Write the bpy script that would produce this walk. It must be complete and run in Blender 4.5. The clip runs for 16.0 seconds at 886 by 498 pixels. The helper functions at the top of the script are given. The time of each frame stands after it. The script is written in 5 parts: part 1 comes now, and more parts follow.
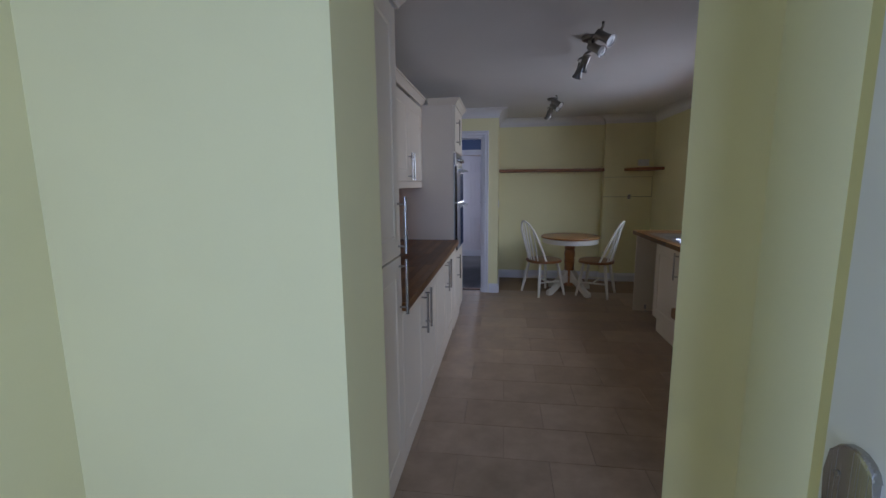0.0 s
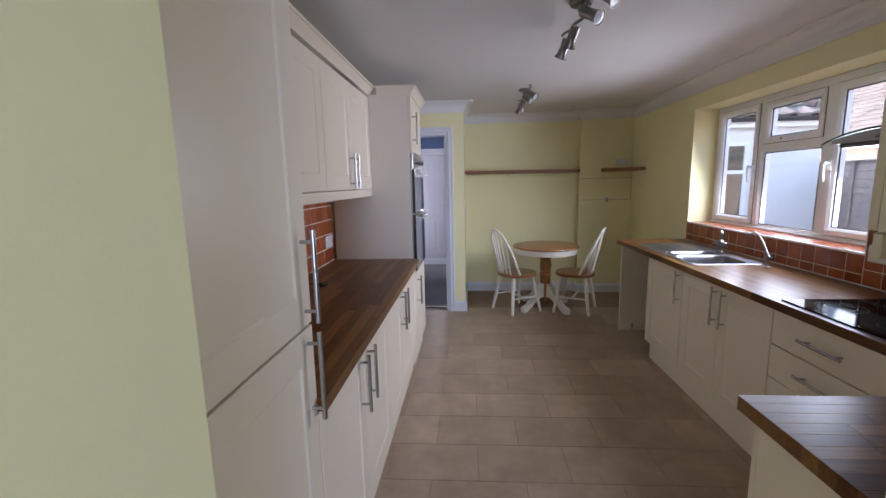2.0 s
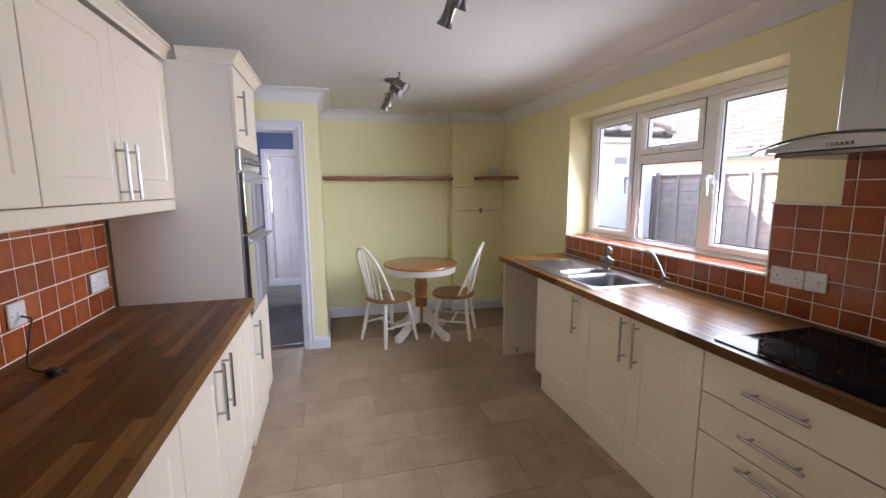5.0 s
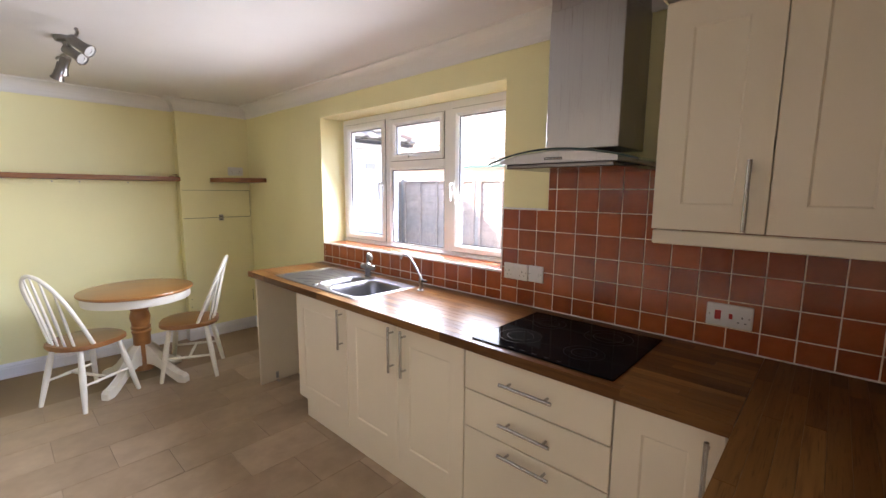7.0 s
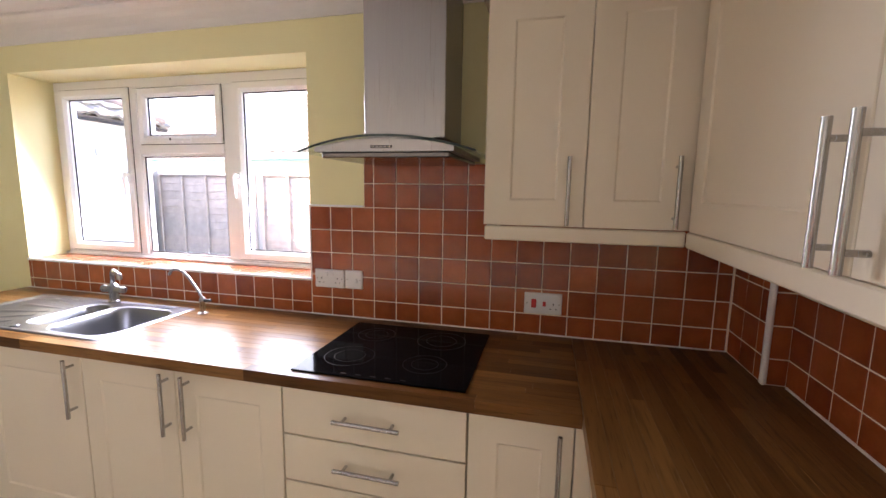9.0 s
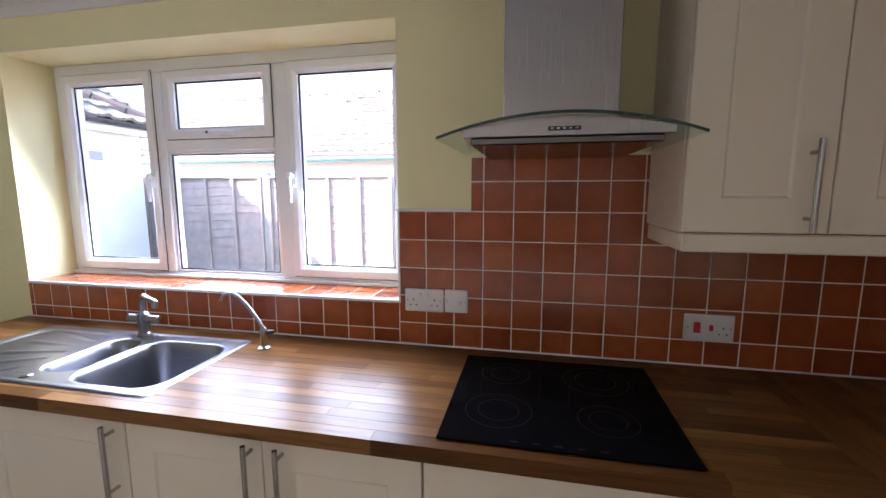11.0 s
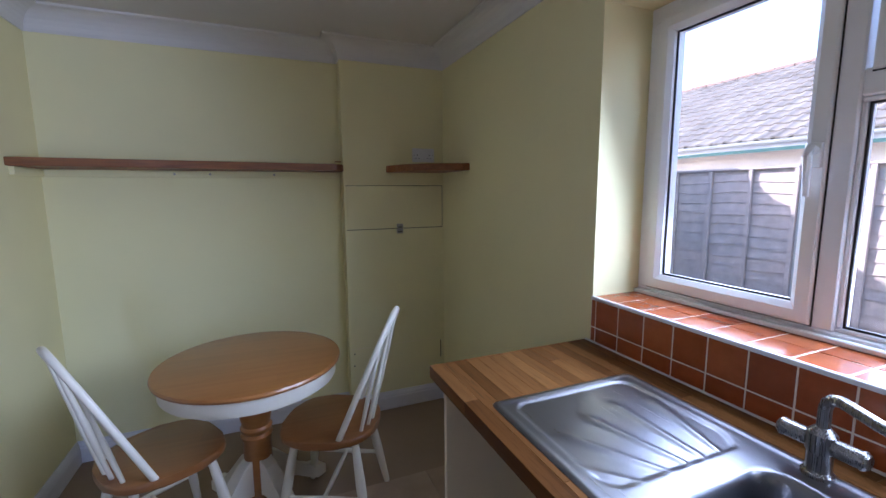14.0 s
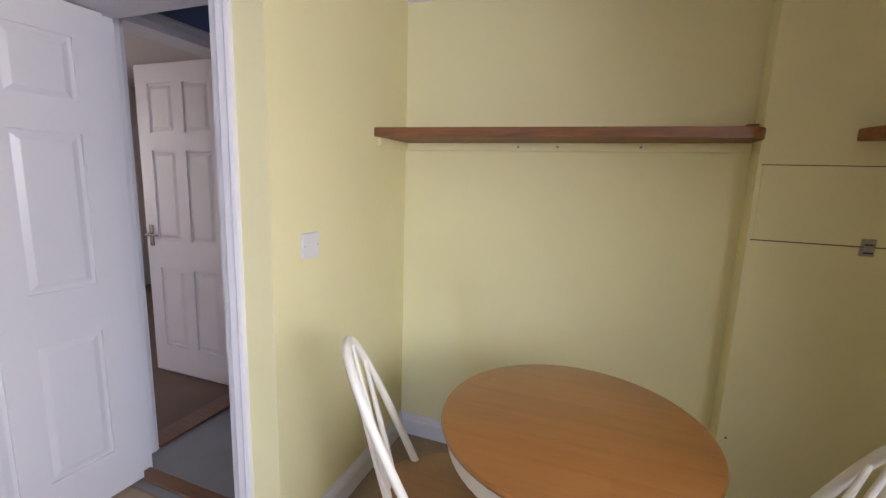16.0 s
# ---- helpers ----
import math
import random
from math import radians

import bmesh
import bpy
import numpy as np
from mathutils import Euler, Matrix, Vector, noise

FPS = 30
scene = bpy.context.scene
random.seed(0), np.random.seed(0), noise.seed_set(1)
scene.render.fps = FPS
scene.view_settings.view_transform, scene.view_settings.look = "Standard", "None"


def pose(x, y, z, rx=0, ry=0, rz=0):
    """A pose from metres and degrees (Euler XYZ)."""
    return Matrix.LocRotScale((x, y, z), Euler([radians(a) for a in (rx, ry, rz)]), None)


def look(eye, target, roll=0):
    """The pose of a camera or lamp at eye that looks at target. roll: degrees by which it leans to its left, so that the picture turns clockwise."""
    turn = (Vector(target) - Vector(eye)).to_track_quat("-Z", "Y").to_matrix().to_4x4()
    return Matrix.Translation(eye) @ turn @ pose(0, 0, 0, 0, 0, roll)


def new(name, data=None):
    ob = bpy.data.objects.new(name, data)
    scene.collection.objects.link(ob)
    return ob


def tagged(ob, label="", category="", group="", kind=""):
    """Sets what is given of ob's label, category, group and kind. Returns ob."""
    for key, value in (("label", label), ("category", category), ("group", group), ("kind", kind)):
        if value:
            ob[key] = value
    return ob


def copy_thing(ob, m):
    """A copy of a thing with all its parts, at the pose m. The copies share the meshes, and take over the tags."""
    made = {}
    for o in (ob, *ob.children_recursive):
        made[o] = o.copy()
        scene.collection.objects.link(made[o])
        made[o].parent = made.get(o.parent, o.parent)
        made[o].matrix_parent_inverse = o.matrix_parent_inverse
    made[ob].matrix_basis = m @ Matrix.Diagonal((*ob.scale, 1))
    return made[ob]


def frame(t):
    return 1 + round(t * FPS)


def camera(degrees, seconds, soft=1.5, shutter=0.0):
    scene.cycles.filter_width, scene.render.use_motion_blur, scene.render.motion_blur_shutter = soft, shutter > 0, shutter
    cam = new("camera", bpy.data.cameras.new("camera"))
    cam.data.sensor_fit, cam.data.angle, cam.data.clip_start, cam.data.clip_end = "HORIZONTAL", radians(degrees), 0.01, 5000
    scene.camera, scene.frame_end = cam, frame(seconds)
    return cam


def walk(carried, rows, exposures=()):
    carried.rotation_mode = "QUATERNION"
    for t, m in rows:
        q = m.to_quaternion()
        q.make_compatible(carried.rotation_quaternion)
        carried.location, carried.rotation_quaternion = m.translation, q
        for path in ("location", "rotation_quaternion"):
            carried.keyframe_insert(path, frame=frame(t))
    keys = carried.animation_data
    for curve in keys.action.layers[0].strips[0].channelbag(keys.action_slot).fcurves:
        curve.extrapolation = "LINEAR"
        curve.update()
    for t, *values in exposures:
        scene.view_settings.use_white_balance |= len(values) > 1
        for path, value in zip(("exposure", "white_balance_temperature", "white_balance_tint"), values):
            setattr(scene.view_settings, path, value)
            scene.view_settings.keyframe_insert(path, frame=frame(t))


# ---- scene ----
cam = camera(92.9, 16.0)
METRES, EYE, TILT, LEAN, TURN = 4.7, 1.46, 0.0, 0.0, 9.3
PATH = [
    (0, (-0.04, 0.075, 1.401), (-0.325, 2.031, 1.098), -0.6),
    (0.5, (-0.083, 0.256, 1.447), (-0.295, 2.223, 1.153), -0.8),
    (1, (-0.075, 0.435, 1.455), (-0.24, 2.405, 1.149), -1.4),
    (1.5, (-0.056, 0.632, 1.465), (-0.188, 2.603, 1.154), -1.3),
    (2, (-0.059, 0.785, 1.462), (-0.188, 2.756, 1.151), -1.2),
    (2.5, (-0.092, 0.962, 1.466), (-0.22, 2.935, 1.165), -0.9),
    (3, (-0.12, 1.092, 1.465), (-0.241, 3.066, 1.168), -0.9),
    (5.5, (0.02, 1.617, 1.482), (0.767, 3.451, 1.202), -0.2),
    (6, (0.055, 1.676, 1.484), (1.059, 3.384, 1.207), -0.0),
    (6.5, (0.077, 1.713, 1.484), (1.328, 3.249, 1.207), 0.3),
    (7, (0.088, 1.744, 1.484), (1.539, 3.094, 1.212), 0.4),
    (7.5, (0.097, 1.774, 1.478), (1.713, 2.92, 1.208), 0.6),
    (8, (0.16, 1.811, 1.468), (1.912, 2.738, 1.198), 0.9),
    (10.5, (0.387, 2.442, 1.476), (2.363, 2.559, 1.193), 0.4),
    (11, (0.49, 2.582, 1.464), (2.429, 2.99, 1.193), -0.1),
    (11.5, (0.566, 2.718, 1.479), (2.409, 3.445, 1.209), 0.3),
    (12, (0.621, 2.918, 1.473), (2.363, 3.868, 1.225), 0.2),
    (12.5, (0.662, 3.127, 1.48), (2.29, 4.264, 1.242), -0.5),
    (13, (0.73, 3.326, 1.462), (2.125, 4.739, 1.22), -0.5),
    (13.5, (0.847, 3.525, 1.456), (1.918, 5.195, 1.204), -0.7),
    (14, (0.905, 3.697, 1.436), (1.662, 5.529, 1.167), -0.4),
    (14.5, (0.923, 3.91, 1.437), (1.398, 5.832, 1.152), -0.2),
    (15, (0.909, 4.09, 1.439), (1.059, 6.062, 1.139), -0.0),
    (15.5, (0.936, 4.299, 1.417), (0.652, 6.253, 1.097), 0.7),
    (16, (0.834, 4.455, 1.388), (0.136, 6.3, 1.061), 1.9),
]
EXPOSURES = [(0.0, 1.51, 6100, 24), (0.5, 1.7, 6100, 25), (1.0, 1.99, 5850, 26), (1.5, 2.24, 5950, 23), (2.0, 2.52, 6550, 26), (3.0, 2.76, 7020, 27), (5.5, 3.07, 6870, 25), (6.5, 3.33, 7070, 24), (8.0, 3.81, 7170, 28), (10.5, 3.49, 6570, 26), (11.0, 3.22, 6170, 25), (11.5, 3.26, 5970, 24), (12.0, 2.94, 5770, 24), (12.5, 2.51, 5470, 24), (13.5, 2.18, 5520, 24), (14.0, 2.41, 5620, 25), (14.5, 2.97, 6070, 28), (15.0, 3.44, 6820, 31), (16.0, 3.08, 7220, 27)]
walk(cam, [(t, look(eye, target, roll)) for t, eye, target, roll in PATH], EXPOSURES)

# ---- world, sun, large lights ----
world = bpy.data.worlds.new("world")
scene.world = world
world.use_nodes = True
sky = world.node_tree.nodes.new("ShaderNodeTexSky")
sky.sky_type, sky.sun_disc = "NISHITA", False
sky.air_density, sky.dust_density = 1.0, 1.0
sky.sun_elevation, sky.sun_rotation = radians(33), radians(-39)
world.node_tree.nodes["Background"].inputs["Strength"].default_value = 0.15
world.node_tree.links.new(sky.outputs[0], world.node_tree.nodes["Background"].inputs["Color"])

sun = new("sun", bpy.data.lights.new("sun", "SUN"))
sun.data.energy, sun.data.angle, sun.data.color = 2.0, radians(0.5), (1.0, 0.96, 0.91)
sun.matrix_world = look((-8, 10, 8.2), (0, 0, 0))


def area_light(name, eye, target, width, height, watts, color=(0.80, 0.90, 1.0), spread=150):
    lamp = new(name, bpy.data.lights.new(name, "AREA"))
    lamp.data.shape, lamp.data.size, lamp.data.size_y = "RECTANGLE", width, height
    lamp.data.energy, lamp.data.color = watts, color
    lamp.data.spread = radians(spread)
    lamp.matrix_world = look(eye, target)
    return lamp


for lamp_y, lamp_w, lamp_h, lamp_z in ((4.55, 0.36, 0.82, 1.55), (3.98, 0.50, 0.84, 1.52), (3.375, 0.42, 0.82, 1.55)):
    area_light("kitchen_pane_light", (2.172, lamp_y, lamp_z), (1.172, lamp_y, lamp_z - 0.42), lamp_w, lamp_h, 6.2 * lamp_w * lamp_h, (0.72, 0.865, 1.0), 144)
# bluish fill lamp added behind the camera, placed to miss the tall unit
area_light("lobby_window_light", (0.32, -1.97, 1.25), (-0.5, 0.5, 1.2), 0.5, 1.5, 9.8, (0.43, 0.63, 1.0))
# fill lamp added to brighten the hall and its end door; source unseen
area_light("hall_glass_light", (-0.25, 7.4, 1.3), (-0.95, 8.2, 1.1), 0.9, 1.6, 1.6)
area_light("back_room_window_light", (-0.6, 11.95, 1.5), (-0.6, 8, 1.2), 1.6, 1.1, 15)
# weak fill lamp added in the side room, shining through its doorway
area_light("side_room_window_light", (-4.35, 5.6, 1.5), (-1, 6, 1.0), 1.4, 1.1, 1.2)

# ---- materials ----


def nodes_of(name):
    m = bpy.data.materials.new(name)
    m.use_nodes = True
    return m, m.node_tree.nodes, m.node_tree.links, m.node_tree.nodes["Principled BSDF"]


def coords(N, L, scale=(1, 1, 1), rot=(0, 0, 0)):
    geo, mp = N.new("ShaderNodeNewGeometry"), N.new("ShaderNodeMapping")
    mp.inputs["Scale"].default_value, mp.inputs["Rotation"].default_value = scale, rot
    L.new(geo.outputs["Position"], mp.inputs["Vector"])
    return mp.outputs[0]


def noise_of(N, L, vec, scale, detail=4, rough=0.55):
    n = N.new("ShaderNodeTexNoise")
    n.inputs["Scale"].default_value, n.inputs["Detail"].default_value, n.inputs["Roughness"].default_value = scale, detail, rough
    L.new(vec, n.inputs["Vector"])
    return n.outputs["Fac"]


def ramp_of(N, L, fac, stops):
    r = N.new("ShaderNodeValToRGB")
    while len(r.color_ramp.elements) < len(stops):
        r.color_ramp.elements.new(0.5)
    for e, (p, c) in zip(r.color_ramp.elements, stops):
        e.position, e.color = p, (*c, 1)
    L.new(fac, r.inputs[0])
    return r.outputs[0]


def mix_of(N, L, fac, a, b, mode="MIX"):
    x = N.new("ShaderNodeMix")
    x.data_type, x.blend_type = "RGBA", mode
    for sock, v in ((x.inputs[0], fac), (x.inputs[6], a), (x.inputs[7], b)):
        if isinstance(v, (int, float)):
            sock.default_value = v
        elif isinstance(v, tuple):
            sock.default_value = (*v, 1)
        else:
            L.new(v, sock)
    return x.outputs[2]


def bump_of(N, L, P, height, strength, distance=0.002):
    b = N.new("ShaderNodeBump")
    b.inputs["Strength"].default_value, b.inputs["Distance"].default_value = strength, distance
    L.new(height, b.inputs["Height"])
    L.new(b.outputs[0], P.inputs["Normal"])


def paint(name, color, rough=0.6, mottle=0.06, grain=60.0, bump=0.15, spec=0.5):
    """Painted or plain surface with faint blotches and a fine grain."""
    m, N, L, P = nodes_of(name)
    v = coords(N, L)
    lo = tuple(c * (1 - mottle) for c in color)
    hi = tuple(min(1, c * (1 + mottle)) for c in color)
    big = ramp_of(N, L, noise_of(N, L, v, 1.7, 5), [(0.3, lo), (0.7, hi)])
    fine = noise_of(N, L, v, grain, 3)
    L.new(mix_of(N, L, 0.12, big, ramp_of(N, L, fine, [(0.35, lo), (0.65, hi)])), P.inputs["Base Color"])
    P.inputs["Roughness"].default_value = rough
    P.inputs["Specular IOR Level"].default_value = spec
    bump_of(N, L, P, fine, bump)
    return m


def timber(name, tones, along="x", stave=(0.32, 0.042), rough=0.35, coat=0.2, grain=1.0, staves=True):
    """Oak, as glued staves or as one board; along: the grain's direction."""
    m, N, L, P = nodes_of(name)
    rot = {"x": (0, 0, 0), "y": (0, 0, radians(90)), "z": (0, radians(90), 0)}[along]
    v = coords(N, L, rot=rot)
    st = N.new("ShaderNodeMapping")
    st.inputs["Scale"].default_value = (2.2, 38, 38)
    L.new(v, st.inputs["Vector"])
    dark, mid, light = tones
    fibre = noise_of(N, L, st.outputs[0], 1.6 * grain, 6, 0.6)
    col = ramp_of(N, L, fibre, [(0.25, dark), (0.5, mid), (0.78, light)])
    if staves:
        b = N.new("ShaderNodeTexBrick")
        b.offset, b.squash = 0.41, 1.0
        b.inputs["Scale"].default_value = 1.0
        b.inputs["Mortar Size"].default_value = 0.0004
        b.inputs["Brick Width"].default_value, b.inputs["Row Height"].default_value = stave
        b.inputs["Color1"].default_value, b.inputs["Color2"].default_value = (0.0, 0.0, 0.0, 1), (1, 1, 1, 1)
        b.inputs["Mortar"].default_value = (0.3, 0.3, 0.3, 1)
        b.inputs["Bias"].default_value = 0.0
        L.new(v, b.inputs["Vector"])
        tint = ramp_of(N, L, b.outputs["Color"], [(0.0, tuple(c * 0.88 for c in mid)), (0.5, mid), (1.0, tuple(min(1, c * 1.12) for c in mid))])
        col = mix_of(N, L, 0.6, col, tint)
    wear = noise_of(N, L, v, 3.0, 4)
    col = mix_of(N, L, 0.22, col, ramp_of(N, L, wear, [(0.3, dark), (0.7, light)]))
    L.new(col, P.inputs["Base Color"])
    rr = ramp_of(N, L, wear, [(0.3, (rough * 0.92,) * 3), (0.75, (rough * 1.12,) * 3)])
    L.new(rr, P.inputs["Roughness"])
    P.inputs["Coat Weight"].default_value, P.inputs["Coat Roughness"].default_value = coat, 0.18
    bump_of(N, L, P, fibre, 0.12, 0.0008)
    return m


def metal(name, color, rough, brushed="z"):
    m, N, L, P = nodes_of(name)
    s = {"x": (1, 160, 160), "y": (160, 1, 160), "z": (160, 160, 1)}[brushed]
    v = coords(N, L, scale=s)
    f = noise_of(N, L, v, 3, 3)
    L.new(ramp_of(N, L, f, [(0.2, tuple(c * 0.86 for c in color)), (0.8, color)]), P.inputs["Base Color"])
    L.new(ramp_of(N, L, f, [(0.2, (rough * 0.8,) * 3), (0.8, (rough * 1.3,) * 3)]), P.inputs["Roughness"])
    P.inputs["Metallic"].default_value = 1
    return m


def piece(name, tones, rough=0.3, bump=0.3, scale=30.0, coat=0.0, rim=0.0, spec=0.5):
    """Loose pieces (tiles, slats): tone by piece, with mottle and relief."""
    m, N, L, P = nodes_of(name)
    v = coords(N, L)
    info = N.new("ShaderNodeObjectInfo")
    base = ramp_of(N, L, info.outputs["Random"], [(i / (len(tones) - 1), c) for i, c in enumerate(tones)])
    f = noise_of(N, L, v, scale, 5, 0.6)
    g = noise_of(N, L, v, scale * 0.28, 4, 0.6)
    col = mix_of(N, L, 0.75, base, ramp_of(N, L, g, [(0.3, (0.62, 0.6, 0.58)), (0.72, (1.0, 1.0, 1.0))]), "MULTIPLY")
    col = mix_of(N, L, 0.3, col, ramp_of(N, L, f, [(0.3, (0.7, 0.68, 0.66)), (0.7, (1, 1, 1))]), "MULTIPLY")
    if rim:  # glaze burnt darker towards each piece's rim
        tc, mid, ln = N.new("ShaderNodeTexCoord"), N.new("ShaderNodeVectorMath"), N.new("ShaderNodeVectorMath")
        mid.operation, ln.operation = "SUBTRACT", "LENGTH"
        mid.inputs[1].default_value = (0.5, 0.5, 0.5)
        wob = N.new("ShaderNodeMath")
        wob.operation, wob.inputs[1].default_value = "MULTIPLY_ADD", 0.35
        L.new(tc.outputs["Generated"], mid.inputs[0])
        L.new(mid.outputs[0], ln.inputs[0])
        L.new(g, wob.inputs[0])
        L.new(ln.outputs["Value"], wob.inputs[2])
        col = mix_of(N, L, rim, col, ramp_of(N, L, wob.outputs[0], [(0.38, (1, 1, 1)), (0.78, (0.62, 0.44, 0.42))]), "MULTIPLY")
    L.new(col, P.inputs["Base Color"])
    L.new(ramp_of(N, L, g, [(0.3, (rough * 0.8,) * 3), (0.7, (rough * 1.3,) * 3)]), P.inputs["Roughness"])
    P.inputs["Coat Weight"].default_value, P.inputs["Specular IOR Level"].default_value = coat, spec
    bump_of(N, L, P, g, bump, 0.004)
    return m


def glass(name, tint=(1, 1, 1), rough=0.0):
    """Thin clear pane."""
    m, N, L, P = nodes_of(name)
    tr, gl, mx, lw, pw = N.new("ShaderNodeBsdfTransparent"), N.new("ShaderNodeBsdfGlossy"), N.new("ShaderNodeMixShader"), N.new("ShaderNodeLayerWeight"), N.new("ShaderNodeMath")
    tr.inputs[0].default_value = (*tint, 1)
    gl.inputs["Roughness"].default_value = rough
    pw.operation = "MULTIPLY_ADD"
    sq = N.new("ShaderNodeMath")
    sq.operation, sq.inputs[1].default_value = "POWER", 4.0
    L.new(lw.outputs["Facing"], sq.inputs[0])
    L.new(sq.outputs[0], pw.inputs[0])
    pw.inputs[1].default_value, pw.inputs[2].default_value = 0.4, 0.02
    L.new(pw.outputs[0], mx.inputs[0])
    L.new(tr.outputs[0], mx.inputs[1])
    L.new(gl.outputs[0], mx.inputs[2])
    L.new(mx.outputs[0], N["Material Output"].inputs[0])
    return m


WALL = paint("lemon wall paint", (0.82, 0.757, 0.44), 0.75, 0.035, 140, 0.12)
CEIL = paint("white ceiling paint", (0.70, 0.67, 0.635), 0.85, 0.03, 90, 0.2)
# ceiling paint made lighter: missing light on the coving put into its colour
CEIL_LIT = paint("white ceiling paint lightened for coving", (0.74, 0.715, 0.685), 0.7, 0.03, 90, 0.15)
WHITE = paint("white gloss paint", (0.72, 0.71, 0.74), 0.32, 0.03, 40, 0.05)
UPVC = paint("white upvc", (0.84, 0.84, 0.84), 0.28, 0.02, 40, 0.02)
CREAM = paint("cream satin foil", (0.77, 0.67, 0.53), 0.36, 0.03, 120, 0.05)
CHAIRPAINT = paint("off white chair paint", (0.80, 0.76, 0.66), 0.38, 0.06, 60, 0.08)
BLUE = paint("slate blue wall paint", (0.12, 0.17, 0.30), 0.75, 0.05, 120, 0.12)
GREYWALL = paint("pale grey wall paint", (0.62, 0.57, 0.55), 0.8, 0.04, 120, 0.12)
GROUT = paint("cream grout", (0.88, 0.76, 0.61), 0.85, 0.08, 200, 0.3)
CARPET = paint("grey carpet", (0.24, 0.23, 0.23), 0.95, 0.2, 260, 0.9)
BROWNCARPET = paint("brown carpet", (0.16, 0.10, 0.07), 0.95, 0.2, 260, 0.9)
RENDER = paint("white masonry paint", (0.78, 0.77, 0.74), 0.85, 0.05, 50, 0.4)
PLASTIC = paint("white socket plastic", (0.74, 0.73, 0.73), 0.3, 0.02, 50, 0.02)
RED = paint("red switch plastic", (0.55, 0.02, 0.02), 0.35, 0.03, 50, 0.02)
SEALANT = paint("white silicone sealant", (0.74, 0.72, 0.68), 0.4, 0.06, 60, 0.05)
DARK = paint("dark slot", (0.02, 0.02, 0.02), 0.6, 0.05, 50, 0.02)
BLACKGLASS, _n, _l, _p = nodes_of("black ceramic glass")
_p.inputs["Base Color"].default_value, _p.inputs["Roughness"].default_value = (0.004, 0.004, 0.0045, 1), 0.07
_p.inputs["Specular IOR Level"].default_value = 0.02
HOBRING = paint("hob ring print", (0.016, 0.016, 0.017), 0.3, 0.1, 60, 0.0, 0.15)


def stave(name, tones, along, rough=0.29):
    """Oiled oak: tone by piece, grain along it."""
    m, N, L, P = nodes_of(name)
    v = coords(N, L, rot=(0, 0, radians(90 if along == "y" else 0)))
    info = N.new("ShaderNodeObjectInfo")
    off = N.new("ShaderNodeVectorMath")
    off.operation = "MULTIPLY_ADD"
    off.inputs[1].default_value = (2.2, 40, 40)
    L.new(v, off.inputs[0])
    far = N.new("ShaderNodeMath")
    far.operation, far.inputs[1].default_value = "MULTIPLY", 91.0
    L.new(info.outputs["Random"], far.inputs[0])
    L.new(far.outputs[0], off.inputs[2])
    dark, mid, light = tones
    fibre = noise_of(N, L, off.outputs[0], 1.5, 6, 0.62)
    base = ramp_of(N, L, info.outputs["Random"], [(0.0, dark), (0.35, mid), (0.7, tuple((a + b) / 2 for a, b in zip(mid, light))), (1.0, light)])
    col = mix_of(N, L, 0.8, base, ramp_of(N, L, fibre, [(0.28, (0.38, 0.33, 0.28)), (0.46, (0.82, 0.80, 0.78)), (0.72, (1, 1, 1))]), "MULTIPLY")
    fleck = noise_of(N, L, off.outputs[0], 5.5, 3, 0.5)
    col = mix_of(N, L, 0.7, col, ramp_of(N, L, fleck, [(0.30, (0.45, 0.40, 0.36)), (0.42, (1, 1, 1))]), "MULTIPLY")
    wear = noise_of(N, L, v, 5.0, 4)
    L.new(col, P.inputs["Base Color"])
    L.new(ramp_of(N, L, wear, [(0.3, (rough * 0.95,) * 3), (0.75, (rough * 1.1,) * 3)]), P.inputs["Roughness"])
    P.inputs["Coat Weight"].default_value, P.inputs["Coat Roughness"].default_value = 0.0, 0.12
    P.inputs["Specular IOR Level"].default_value = 0.12
    bump_of(N, L, P, fibre, 0.3, 0.0008)
    return m


OAK = ((0.105, 0.041, 0.0115), (0.172, 0.073, 0.022), (0.275, 0.130, 0.042))
WORKTOP = stave("oak stave worktop", OAK, "y")
WORKTOPX = stave("oak stave return worktop", OAK, "x")
SHELFWOOD = timber("stained oak shelf", ((0.115, 0.036, 0.009), (0.225, 0.078, 0.020), (0.34, 0.135, 0.038)), "x", staves=False, rough=0.5, coat=0.05)
TABLEWOOD = timber("honey lacquered wood", ((0.22, 0.078, 0.020), (0.37, 0.148, 0.040), (0.47, 0.215, 0.066)), "x", (0.9, 0.075), 0.3, 0.4, 0.7)
SEATWOOD = timber("brown lacquered seat", ((0.14, 0.050, 0.015), (0.25, 0.098, 0.030), (0.33, 0.145, 0.047)), "x", (0.6, 0.07), 0.35, 0.3, 0.7)
STRIP = timber("dark threshold oak", ((0.08, 0.03, 0.012), (0.15, 0.06, 0.025), (0.22, 0.10, 0.04)), "x", staves=False)
STEEL = metal("brushed stainless steel", (0.42, 0.40, 0.385), 0.30, "z")
SINKSTEEL = metal("sink stainless steel", (0.28, 0.28, 0.305), 0.31, "y")
CHROME = metal("satin chrome", (0.46, 0.45, 0.44), 0.24, "z")
TAPMETAL = metal("brushed nickel tap", (0.36, 0.355, 0.35), 0.27, "z")
HOODBASE = metal("polished hood underside", (0.16, 0.145, 0.135), 0.18, "y")
GLASSEDGE = paint("dark green glass edge", (0.012, 0.03, 0.026), 0.15, 0.02, 40, 0.0)
SPOTMETAL = metal("dark satin nickel", (0.24, 0.225, 0.205), 0.3, "z")
OVENGLASS, _n, _l, _p = nodes_of("dark mirrored oven glass")
